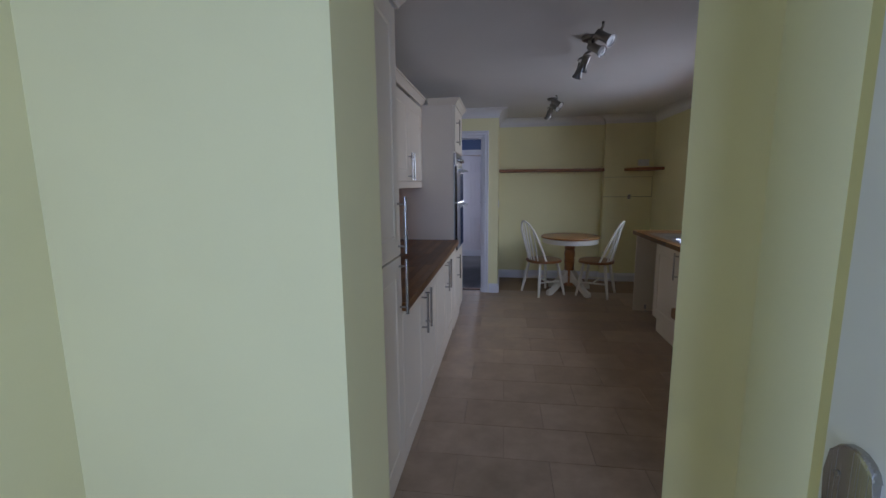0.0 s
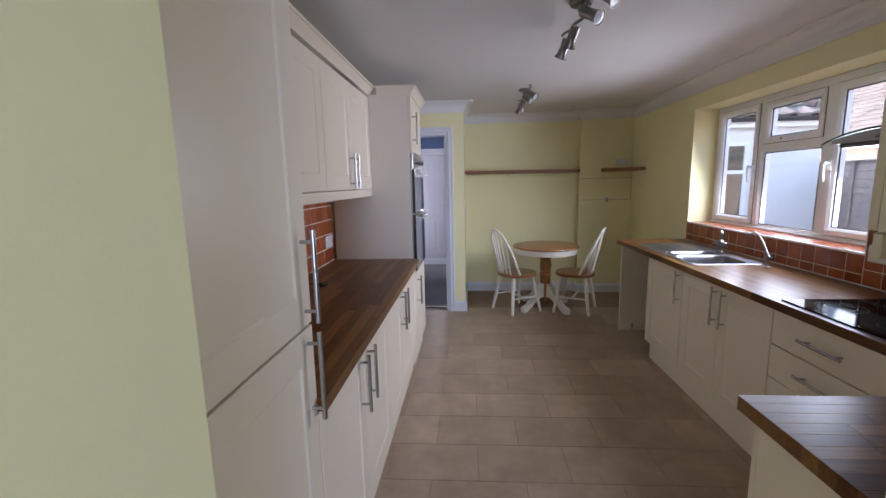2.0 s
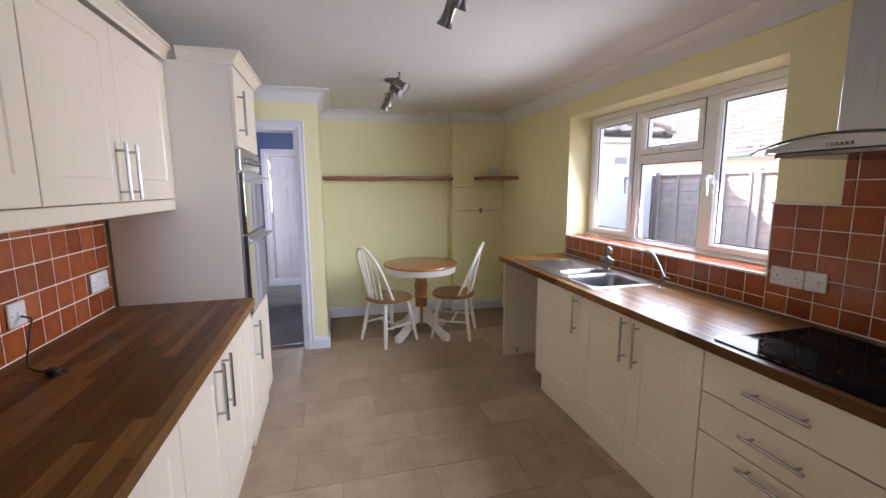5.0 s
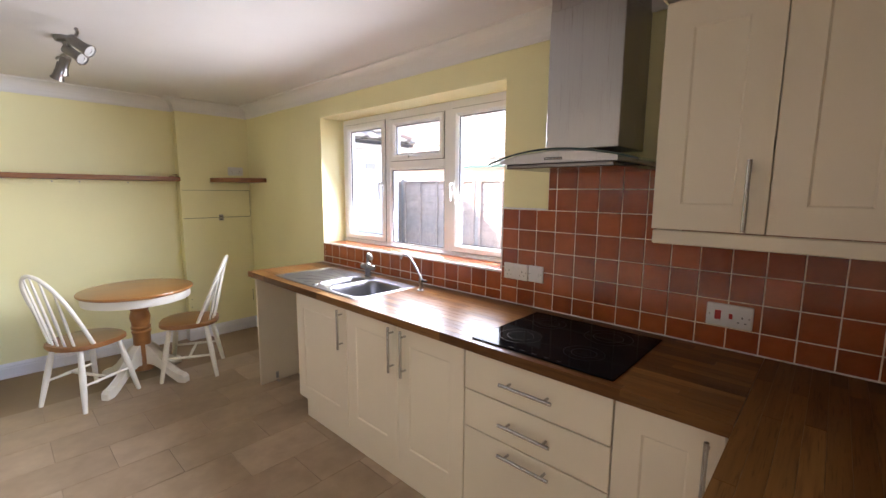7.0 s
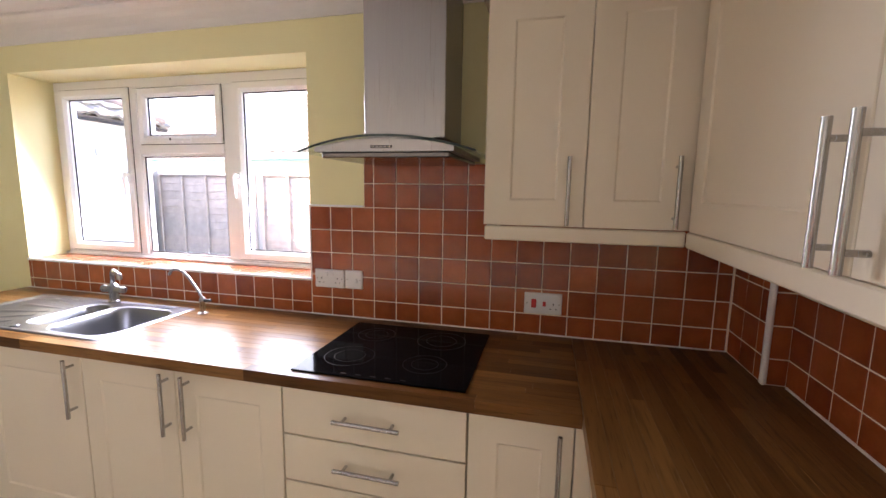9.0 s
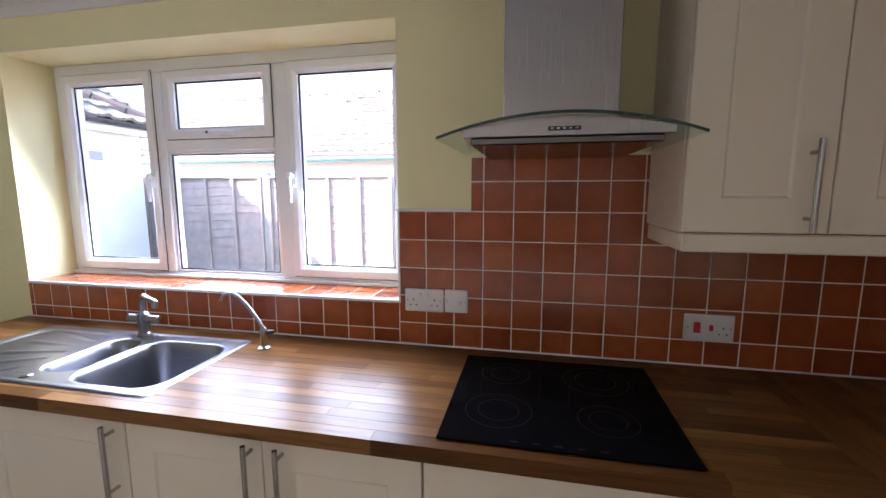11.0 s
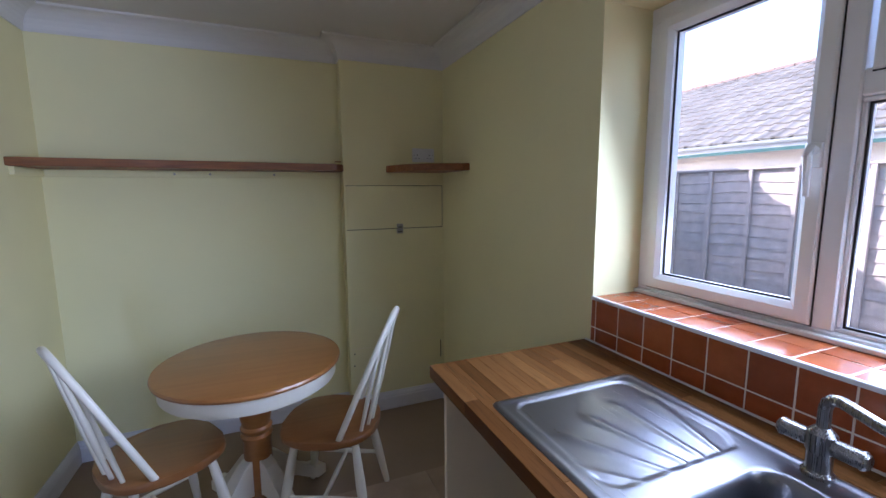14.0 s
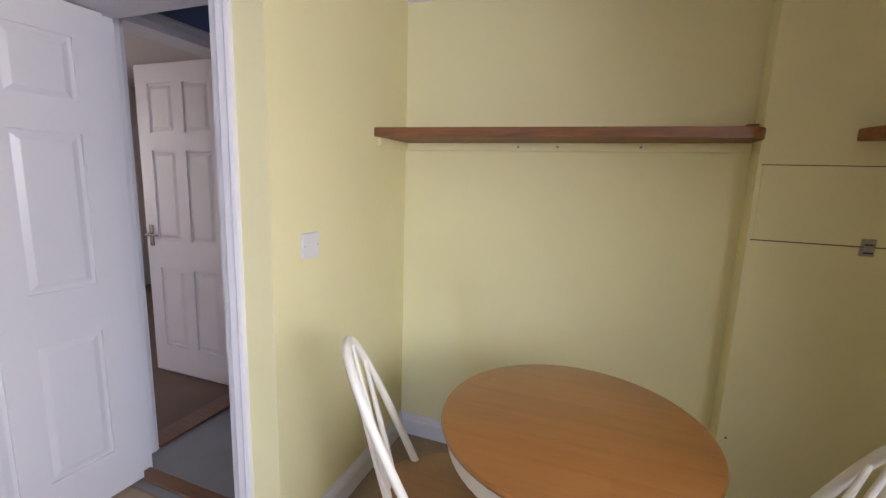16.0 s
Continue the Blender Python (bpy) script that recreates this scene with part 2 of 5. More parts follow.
_p.inputs["Base Color"].default_value, _p.inputs["Roughness"].default_value, _p.inputs["Specular IOR Level"].default_value = (0.03, 0.03, 0.03, 1), 0.05, 1.0
_p.inputs["Coat Weight"].default_value = 1.0
TILE = piece("terracotta glazed tile", [(0.48, 0.128, 0.038), (0.62, 0.178, 0.054), (0.53, 0.140, 0.040), (0.70, 0.225, 0.072), (0.40, 0.098, 0.032), (0.56, 0.170, 0.058)], 0.18, 0.7, 60, 0.08, 0.7, 0.42)
FLOORTILE = piece("taupe stone floor tile", [(0.44, 0.315, 0.215), (0.49, 0.358, 0.25), (0.42, 0.302, 0.205), (0.54, 0.398, 0.28)], 0.40, 0.25, 16)
FLOORGROUT = paint("brown floor joint", (0.30, 0.215, 0.15), 0.8, 0.1, 90, 0.2)
ROOFTILE = piece("weathered concrete roof tile", [(0.24, 0.16, 0.12), (0.30, 0.20, 0.15), (0.27, 0.19, 0.15), (0.22, 0.15, 0.12)], 0.85, 0.4, 22)
FENCEWOOD = piece("weathered fence timber", [(0.56, 0.46, 0.40), (0.64, 0.53, 0.46), (0.60, 0.49, 0.43), (0.52, 0.45, 0.41)], 0.85, 0.4, 30)
CONCRETE = paint("pale concrete", (0.42, 0.40, 0.37), 0.9, 0.15, 60, 0.6)
GROUND = paint("grey gravel ground", (0.30, 0.285, 0.265), 0.95, 0.2, 70, 0.8)
GUTTER = paint("grey gutter plastic", (0.40, 0.42, 0.40), 0.4, 0.05, 50, 0.05)
BLACKPLASTIC = paint("black gutter plastic", (0.03, 0.03, 0.035), 0.4, 0.05, 50, 0.05)
PANE = glass("clear pane")
HOODGLASS = glass("greenish hood glass", (0.91, 0.965, 0.94))
LAMPGLASS = paint("frosted bulb face", (0.45, 0.45, 0.44), 0.2, 0.02, 40, 0.0)

# ---- building helpers ----


def link(name, bm, material, parent=None, label="", smooth=False):
    mesh = bpy.data.meshes.new(name)
    bmesh.ops.recalc_face_normals(bm, faces=bm.faces)
    if smooth:
        for f in bm.faces:
            f.smooth = True
    bm.to_mesh(mesh)
    bm.free()
    mesh.materials.append(material)
    if smooth:
        mesh.set_sharp_from_angle(angle=radians(40))
    ob = new(name, mesh)
    if parent is not None:
        ob.parent = parent
    if label:
        ob["label"] = label
    return ob


def part(name, bm, material, parent, label="", smooth=False):
    return link(name, bm, material, parent, label, smooth)


def structure(name, bm, material, label, category):
    return tagged(link(name, bm, material), label, category, "", "structure")


def thing(name, m, label, category, group=""):
    ob = new(name)
    ob.empty_display_size = 0.1
    ob.matrix_world = m
    return tagged(ob, label, category, group)


def box(bm, x0, x1, y0, y1, z0, z1, bevel=0.0, segments=1):
    m = Matrix.Translation(((x0 + x1) / 2, (y0 + y1) / 2, (z0 + z1) / 2)) @ Matrix.Diagonal((abs(x1 - x0), abs(y1 - y0), abs(z1 - z0), 1))
    vs = bmesh.ops.create_cube(bm, size=1, matrix=m)["verts"]
    if bevel:
        es = {e for v in vs for e in v.link_edges}
        bmesh.ops.bevel(bm, geom=list(es), offset=bevel, segments=segments, affect="EDGES", profile=0.5)
    return bm


def boxes(*rows, bevel=0.0):
    bm = bmesh.new()
    for r in rows:
        box(bm, *r, bevel=bevel)
    return bm


def rod(bm, a, b, r0, r1=None, seg=12):
    """Cylinder or cone from a to b."""
    a, b = Vector(a), Vector(b)
    d = b - a
    m = Matrix.Translation((a + b) / 2) @ d.to_track_quat("Z", "Y").to_matrix().to_4x4()
    bmesh.ops.create_cone(bm, cap_ends=True, segments=seg, radius1=r0, radius2=r0 if r1 is None else r1, depth=d.length, matrix=m)
    return bm


def lathe(bm, profile, seg=32, at=(0, 0, 0)):
    """Turned shape from (radius, height) pairs."""
    rings = []
    for r, z in profile:
        rings.append([bm.verts.new((at[0] + r * math.cos(2 * math.pi * i / seg), at[1] + r * math.sin(2 * math.pi * i / seg), at[2] + z)) for i in range(seg)])
    for a, b in zip(rings, rings[1:]):
        for i in range(seg):
            bm.faces.new((a[i], a[(i + 1) % seg], b[(i + 1) % seg], b[i]))
    bm.faces.new(rings[0])
    bm.faces.new(rings[-1])
    return bm


def tube(bm, path, radius, seg=10, radii=None):
    """Round bar along a path of points."""
    pts = [Vector(p) for p in path]
    rings = []
    up = Vector((0.13, 0.31, 0.94))
    for i, p in enumerate(pts):
        d = (pts[min(i + 1, len(pts) - 1)] - pts[max(i - 1, 0)]).normalized()
        u = d.cross(up).normalized()
        w = d.cross(u).normalized()
        r = radii[i] if radii else radius
        rings.append([bm.verts.new(p + r * (u * math.cos(2 * math.pi * k / seg) + w * math.sin(2 * math.pi * k / seg))) for k in range(seg)])
    for a, b in zip(rings, rings[1:]):
        for k in range(seg):
            bm.faces.new((a[k], a[(k + 1) % seg], b[(k + 1) % seg], b[k]))
    bm.faces.new(rings[0])
    bm.faces.new(rings[-1])
    return bm


def prism(bm, outline, axis, lo, hi):
    """Straight extrusion of a closed outline along an axis ('x', 'y' or 'z')."""
    def at(p, h):
        return {"x": (h, p[0], p[1]), "y": (p[0], h, p[1]), "z": (p[0], p[1], h)}[axis]
    a = [bm.verts.new(at(p, lo)) for p in outline]
    b = [bm.verts.new(at(p, hi)) for p in outline]
    n = len(outline)
    for i in range(n):
        bm.faces.new((a[i], a[(i + 1) % n], b[(i + 1) % n], b[i]))
    bm.faces.new(a)
    bm.faces.new(b)
    return bm


def arc(cx, cy, r, a0, a1, n):
    return [(cx + r * math.cos(radians(a0 + (a1 - a0) * i / n)), cy + r * math.sin(radians(a0 + (a1 - a0) * i / n))) for i in range(n + 1)]


def holed(bm, u0, u1, v0, v1, holes, lo, hi, axis):
    """Wall slab with rectangular openings; u, v in its plane, lo to hi its thickness along axis."""
    us = sorted({u0, u1, *[h[0] for h in holes], *[h[1] for h in holes]})
    vs = sorted({v0, v1, *[h[2] for h in holes], *[h[3] for h in holes]})
    cells = set()
    for i in range(len(us) - 1):
        for j in range(len(vs) - 1):
            uc, vc = (us[i] + us[i + 1]) / 2, (vs[j] + vs[j + 1]) / 2
            if not any(h[0] < uc < h[1] and h[2] < vc < h[3] for h in holes):
                cells.add((i, j))
    made = {}

    def vert(i, j, side):
        if (i, j, side) not in made:
            w = hi if side else lo
            made[i, j, side] = bm.verts.new((w, us[i], vs[j]) if axis == "x" else (us[i], w, vs[j]))
        return made[i, j, side]
    for i, j in cells:
        for s in (0, 1):
            bm.faces.new([vert(a, b, s) for a, b in ((i, j), (i + 1, j), (i + 1, j + 1), (i, j + 1))])
        for di, dj, (a, b) in ((-1, 0, ((i, j), (i, j + 1))), (1, 0, ((i + 1, j), (i + 1, j + 1))), (0, -1, ((i, j), (i + 1, j))), (0, 1, ((i, j + 1), (i + 1, j + 1)))):
            if (i + di, j + dj) not in cells:
                bm.faces.new((vert(*a, 0), vert(*b, 0), vert(*b, 1), vert(*a, 1)))
    return bm


# ---- the plan ----
WX, LX, NY, FY, CZ = 1.985, -1.125, 1.26, 6.40, 2.31     # right wall, left wall, near wall, far wall, ceiling
DY, AX, PX, PY = 5.47, -0.118, 1.335, 6.30              # door wall, alcove side wall, pier edge, pier face
WIN = (3.065, 4.878, 1.048, 2.065)
WT = 0.885                                               # worktop height

right_wall = structure("wall_right", holed(bmesh.new(), -2.0, FY + 0.3, -0.15, CZ + 0.2, [WIN], WX, WX + 0.30, "x"), WALL, "lemon yellow painted plaster wall with the window", "wall")
near_wall = structure("wall_near", boxes((LX - 0.12, -0.395, 0.95, NY, 0, CZ), (-0.395, 0.425, 1.06, NY, 2.06, CZ)), WALL, "lemon yellow painted plaster wall with an open doorway", "wall")
structure("wall_near_jamb", prism(bmesh.new(), [(0.508, 1.06), (WX, 1.06), (WX, NY), (0.425, NY)], "z", 0, CZ), WALL, "lemon yellow painted wall with the splayed doorway side", "wall")
left_wall = structure("wall_left", boxes((LX - 0.12, LX, NY, DY, 0, CZ)), WALL, "lemon yellow painted plaster wall behind the units", "wall")
structure("wall_door", holed(bmesh.new(), LX - 0.05, AX, 0, CZ, [(-1.075, -0.30, 0, 1.995)], DY, DY + 0.14, "y"), WALL, "lemon yellow painted plaster wall with the hall doorway", "wall")
structure("wall_alcove_side", boxes((AX - 0.12, AX, DY + 0.14, FY, 0, CZ)), WALL, "lemon yellow painted plaster side wall of the alcove", "wall")
structure("wall_far", boxes((AX - 0.12, WX, FY, FY + 0.12, 0, CZ)), WALL, "lemon yellow painted plaster wall behind the table", "wall")
structure("wall_pier", boxes((PX, WX, PY, FY, 0, CZ), bevel=0.0), WALL, "lemon yellow boxed-out pier with an access hatch", "wall")
structure("ceiling", boxes((-5, WX, -2.1, 12, CZ, CZ + 0.15)), CEIL, "white painted plaster ceiling", "ceiling")
structure("floor_slab", boxes((-1.27, WX, -2.1, DY + 0.07, -0.12, -0.004), (AX, WX, DY + 0.07, FY, -0.12, -0.004)), FLOORGROUT, "dark joints of the tiled floor", "floor")
# lobby behind the doorway
structure("wall_lobby_left", boxes((-1.27, -1.15, -2.0, 0.95, 0, CZ)), WALL, "lemon yellow painted lobby wall", "wall")
structure("wall_lobby_right", boxes((0.66, 0.78, -2.0, 1.06, 0, CZ)), WALL, "lemon yellow painted lobby wall beside the door", "wall")
# unseen wall: grey to lessen yellow bounce, opening added for the fill lamp
structure("wall_lobby_back", holed(bmesh.new(), -1.27, 0.76, 0, CZ, [(0.05, 0.60, 0.45, 2.0)], -2.1, -2.0, "y"), GREYWALL, "unseen pale grey wall closing the lobby, with an added light opening", "wall")
# hall and the rooms off it
structure("wall_hall_left", holed(bmesh.new(), DY + 0.14, 8.29, 0, CZ, [(5.74, 6.42, 0, 2.045)], -1.27, -1.165, "x"), BLUE, "slate blue painted hall wall with an unseen opening added for light with a doorway", "wall")
# the opening is made up, out of view, for the hall fill lamp
structure("wall_hall_right", holed(bmesh.new(), DY + 0.14, 8.29, 0, CZ, [(6.9, 7.9, 0.3, 2.05)], AX - 0.16, AX - 0.12, "x"), BLUE, "slate blue painted hall wall with an unseen opening added for light", "wall")
structure("wall_hall_end", holed(bmesh.new(), -1.5, 0.4, 0, CZ, [(-0.945, -0.27, 0, 1.98)], 8.29, 8.39, "y"), BLUE, "slate blue painted hall end wall with a doorway", "wall")
structure("hall_floor", boxes((-1.165, AX - 0.12, DY + 0.07, 8.29, -0.12, 0.0)), CARPET, "grey fitted hall carpet", "floor")
structure("back_room_floor", boxes((-3, 2, 8.30, 12, -0.12, 0.0)), BROWNCARPET, "brown fitted carpet in the back room", "floor")
structure("side_room_floor", boxes((-4.4, -1.18, 4.2, 8.29, -0.12, 0.0)), BROWNCARPET, "brown fitted carpet in the side room", "floor")
structure("wall_back_room", boxes((-3.0, -2.9, 8.39, 12, 0, CZ), (1.9, 2.0, 8.39, 12, 0, CZ), (-3.0, -1.5, 8.29, 8.39, 0, CZ), (0.4, 2.0, 8.29, 8.39, 0, CZ)), GREYWALL, "pale grey painted back room walls", "wall")
structure("wall_back_room_end", holed(bmesh.new(), -3.0, 2.0, 0, CZ, [(-1.4, 0.2, 0.95, 2.05)], 11.9, 12.0, "y"), GREYWALL, "pale grey back room wall with a window", "wall")
structure("wall_side_room", boxes((-4.4, -1.27, 4.1, 4.2, 0, CZ), (-4.4, -1.27, 8.29, 8.39, 0, CZ), (-1.33, -1.27, 4.2, 5.74, 0, CZ), (-1.33, -1.27, 6.42, 8.29, 0, CZ), (-1.33, -1.27, 5.74, 6.42, 2.045, CZ)), GREYWALL, "pale grey painted side room walls", "wall")
# end wall and opening are out of view, added for the fill lamp
structure("wall_side_room_end", holed(bmesh.new(), 4.2, 8.29, 0, CZ, [(4.9, 6.3, 0.95, 2.05)], -4.4, -4.3, "x"), GREYWALL, "unseen pale grey side room wall with an added opening", "wall")


# ---- kitchen units ----
R, Lf, Nr = -90, 90, 180     # turn of a unit that stands against the right, left and near wall


def bar_handle(parent, x, z0, z1, upright=True, label="brushed steel bar handle", y=-0.02):
    bm = bmesh.new()
    if upright:
        rod(bm, (x, y - 0.034, z0), (x, y - 0.034, z1), 0.0068)
        for z in (z0 + 0.03, z1 - 0.03):
            rod(bm, (x, y, z), (x, y - 0.034, z), 0.005)
    else:
        rod(bm, (x, y - 0.034, z0), (z1, y - 0.034, z0), 0.0068)
        for u in (x + 0.03, z1 - 0.03):
            rod(bm, (u, y, z0), (u, y - 0.034, z0), 0.005)
    return part("handle", bm, CHROME, parent, label, True)


def front(parent, x0, x1, z0, z1, name="door", border=0.082, shaker=True):
    """Shaker door or plain drawer front, 20 mm thick, its back at y = 0."""
    g = 0.0015
    bm = bmesh.new()
    box(bm, x0 + g, x1 - g, -0.018, 0.0, z0 + g, z1 - g)
    bm.normal_update()
    face = min(bm.faces, key=lambda f: f.calc_center_median().y)
    bmesh.ops.inset_region(bm, faces=[face], thickness=0.002, depth=0.002, use_even_offset=True)
    if shaker:
        bmesh.ops.inset_region(bm, faces=[face], thickness=border, depth=0.0, use_even_offset=True)
        bmesh.ops.inset_region(bm, faces=[face], thickness=0.006, depth=-0.0045, use_even_offset=True)
    return part(name, bm, CREAM, parent)


def carcass(parent, w, depth, z0, z1):
    return part("body", boxes((0, w, 0.002, depth, z0, z1), bevel=0.0015), CREAM, parent, "cream carcass")


def base_unit(name, at, turn, w, fronts, label, z0=0.135, z1=0.842, depth=0.56, category="base cabinet"):
    """fronts: (kind, x0, x1, z0, z1, handle x or (x0, x1), handle z)"""
    u = thing(name, pose(*at, 0, 0, turn), label, category, "kitchen units")
    carcass(u, w, depth, z0, z1)
    for kind, x0, x1, a, b, hx, hz in fronts:
        d = front(u, x0, x1, a, b, kind, shaker=kind != "drawer")
        if hx is not None and kind != "drawer":
            bar_handle(d, hx, hz - 0.23, hz)
        elif hx is not None:
            bar_handle(d, hx[0], hz, hx[1], False)
    return u


FX = 1.405      # front of the right-hand carcasses
# right run, from the open end towards the near wall: three doors, three drawers, corner door
base_unit("sink_base_unit", (FX, 4.245, 0), R, 0.56, [("door", 0, 0.56, 0.135, 0.835, 0.52, 0.824)], "cream shaker base cabinet with one door under the drainer", z1=0.69)
base_unit("base_unit", (FX, 3.683, 0), R, 0.86, [("door", 0, 0.43, 0.135, 0.835, 0.400, 0.826), ("door", 0.43, 0.86, 0.135, 0.835, 0.490, 0.826)], "cream shaker base cabinet with two doors under the sink", z1=0.69)
base_unit("drawer_unit", (FX, 2.821, 0), R, 0.618, [("drawer", 0, 0.618, 0.666, 0.835, (0.197, 0.417), 0.752), ("drawer", 0, 0.618, 0.500, 0.664, (0.197, 0.417), 0.587), ("drawer", 0, 0.618, 0.135, 0.498, (0.197, 0.417), 0.459)], "cream base unit with three drawers under the hob", category="drawer unit")
base_unit("corner_base_unit", (FX, 2.20, 0), R, 0.30, [("door", 0, 0.30, 0.135, 0.835, 0.260, 0.815)], "cream shaker corner cabinet with one narrow door")
base_unit("return_base_unit", (1.38, 1.835, 0), Nr, 0.70, [("door", 0.02, 0.36, 0.135, 0.835, 0.31, 0.80), ("door", 0.36, 0.70, 0.135, 0.835, 0.41, 0.80)], "cream shaker base cabinet under the return worktop", depth=0.55)
tagged(link("plinth", boxes((1.408, 1.424, 1.82, 4.19, 0, 0.133), bevel=0.002), CREAM), "cream plinth board under the sink run", "plinth")
tagged(link("plinth", boxes((0.70, 1.40, 1.79, 1.806, 0, 0.133), bevel=0.002), CREAM), "cream plinth board under the return worktop", "plinth")
end_panel = thing("end_panel", pose(0, 0, 0), "cream end panel that carries the open end of the worktop", "panel")
part("board", boxes((1.385, WX - 0.01, 4.84, 4.858, 0, 0.844), bevel=0.001), CREAM, end_panel)
part("bracket", boxes((1.50, 1.52, 4.834, 4.84, 0.02, 0.07), (1.50, 1.52, 4.80, 4.84, 0.0, 0.006), bevel=0.001), STEEL, end_panel, "small steel angle bracket")
part("cleat", boxes((1.46, 1.52, 4.80, 4.84, 0.82, 0.844), bevel=0.002), CREAM, end_panel, "small cleat under the worktop")
tagged(link("corner_post", boxes((1.386, 1.424, 1.838, 1.898, 0.135, 0.842), bevel=0.002), CREAM), "cream filler post in the inner corner of the base units", "filler post")

# left run: tall unit, two double base units, narrow unit, oven tower
LFX = -0.505
tall = base_unit("tall_fridge_unit", (LFX, NY + 0.012, 0), Lf, 0.575, [("door", 0.0, 0.575, 1.10, 2.10, None, 0), ("door", 0.0, 0.575, 0.135, 1.096, None, 0)], "tall cream shaker housing with two doors beside the doorway", z1=2.11, depth=0.6, category="tall cabinet")
for d, (a, b) in zip([c for c in tall.children if c.name.startswith("door")], ((1.112, 1.352), (0.845, 1.085))):
    bar_handle(d, 0.535, a, b)
base_unit("base_unit", (LFX, 1.852, 0), Lf, 0.99, [("door", 0, 0.495, 0.135, 0.835, 0.44, 0.815), ("door", 0.495, 0.99, 0.135, 0.835, 0.55, 0.815)], "cream shaker base cabinet with two doors under the oak worktop")
base_unit("base_unit", (LFX, 2.844, 0), Lf, 0.88, [("door", 0, 0.44, 0.135, 0.835, 0.385, 0.815), ("door", 0.44, 0.88, 0.135, 0.835, 0.495, 0.815)], "cream shaker base cabinet with two doors under the oak worktop")
base_unit("narrow_base_unit", (LFX, 3.726, 0), Lf, 0.25, [("door", 0, 0.25, 0.135, 0.835, None, 0)], "narrow cream base cabinet beside the oven tower")
tagged(link("plinth", boxes((-0.545, -0.522, 1.26, 3.93, 0, 0.133), bevel=0.002), CREAM), "cream plinth board under the long base units", "plinth")
tagged(link("plinth", boxes((-0.545, -0.515, 3.99, 4.55, 0, 0.133), bevel=0.002), CREAM), "cream plinth board under the oven tower", "plinth")


def cornice(bm, path, z, out=0.045, rise=0.06):
    """Sloping cornice along plan points; 'out' goes to the left of the way."""
    pts = [Vector((x, y, 0)) for x, y in path]
    prof = [(0.0, 0.0), (0.006, 0.0), (0.010, 0.012), (out - 0.008, rise - 0.014), (out, rise - 0.012), (out, rise), (0.0, rise)]
    rings = []
    for i, p in enumerate(pts):
        n = Vector((0, 0, 0))
        for a, b in ((i - 1, i), (i, i + 1)):
            if a >= 0 and b < len(pts):
                d = (pts[b] - pts[a]).normalized()
                n += Vector((-d.y, d.x, 0))
        n = n.normalized()
        if 0 < i < len(pts) - 1:
            d = (pts[i + 1] - pts[i]).normalized()
            n = n / max(0.3, n.dot(Vector((-d.y, d.x, 0))))
        rings.append([bm.verts.new((p.x + n.x * o, p.y + n.y * o, z + h)) for o, h in prof])
    for a, b in zip(rings, rings[1:]):
        for k in range(len(prof)):
            bm.faces.new((a[k], a[(k + 1) % len(prof)], b[(k + 1) % len(prof)], b[k]))
    bm.faces.new(rings[0])
    bm.faces.new(rings[-1])
    return bm


tower = base_unit("oven_tower", (LFX, 3.98, 0), Lf, 0.60, [("door", 0, 0.60, 1.695, 2.10, 0.06, 1.985), ("door", 0, 0.60, 0.135, 0.765, 0.06, 0.735)], "tall cream oven housing with a top and bottom door", z1=2.11, depth=0.6, category="tall cabinet")
tall["group"] = tower["group"] = "kitchen units"


def wall_unit(name, at, turn, w, doors, label, depth=0.30, z0=1.36, z1=2.10):
    u = thing(name, pose(*at, 0, 0, turn), label, "wall cabinet", "kitchen units")
    part("body", boxes((0, w, 0.002, depth, z0, z1), bevel=0.0015), CREAM, u, "cream carcass")
    for x0, x1, hx in doors:
        d = front(u, x0, x1, z0, z1 - 0.012)
        if hx is not None:
            bar_handle(d, hx, z0 + 0.008, z0 + 0.222)
    return u


wall_unit("wall_unit", (-0.815, 1.852, 0), Lf, 1.09, [(0, 0.49, 0.45), (0.49, 1.09, 0.53)], "cream shaker wall cabinet with two doors", z0=1.43)
wall_unit("wall_unit", (-0.815, 2.944, 0), Lf, 1.034, [(0, 0.50, 0.455), (0.50, 1.034, 0.545)], "cream shaker wall cabinet with two doors", z0=1.43)
wall_unit("wall_unit", (1.672, 2.212, 0), R, 0.627, [(0, 0.32, 0.268), (0.32, 0.627, 0.578)], "cream shaker wall cabinet with two doors beside the hood", depth=0.31)
wall_unit("wall_unit", (1.66, 1.575, 0), Nr, 1.0, [(0.03, 0.727, 0.695), (0.727, 1.0, 0.758)], "cream shaker wall cabinet with two doors over the return", depth=0.31)
tagged(link("cornice", cornice(bmesh.new(), [(LFX + 0.03, NY + 0.01), (LFX + 0.03, 1.85), (-0.79, 1.85)][::-1], 2.102), CREAM), "cream moulded cornice on the tall housing", "cornice")
tagged(link("cornice", cornice(bmesh.new(), [(-0.79, 3.98), (-0.79, 1.856)], 2.102), CREAM), "cream moulded cornice on the wall cabinets", "cornice")
tagged(link("cornice", cornice(bmesh.new(), [(LX, 4.582), (LFX + 0.02, 4.582), (LFX + 0.02, 3.976), (-0.73, 3.976)], 2.102), CREAM), "cream moulded cornice on the oven tower", "cornice")
tagged(link("cornice", cornice(bmesh.new(), [(0.66, 1.595), (1.65, 1.595), (1.65, 2.215), (WX, 2.215)], 2.102), CREAM), "cream moulded cornice round the corner wall cabinets", "cornice")
tagged(link("pelmet", boxes((-0.815, -0.797, 1.86, 3.975, 1.374, 1.428), bevel=0.004), CREAM), "cream pelmet rail under the wall cabinets", "pelmet")
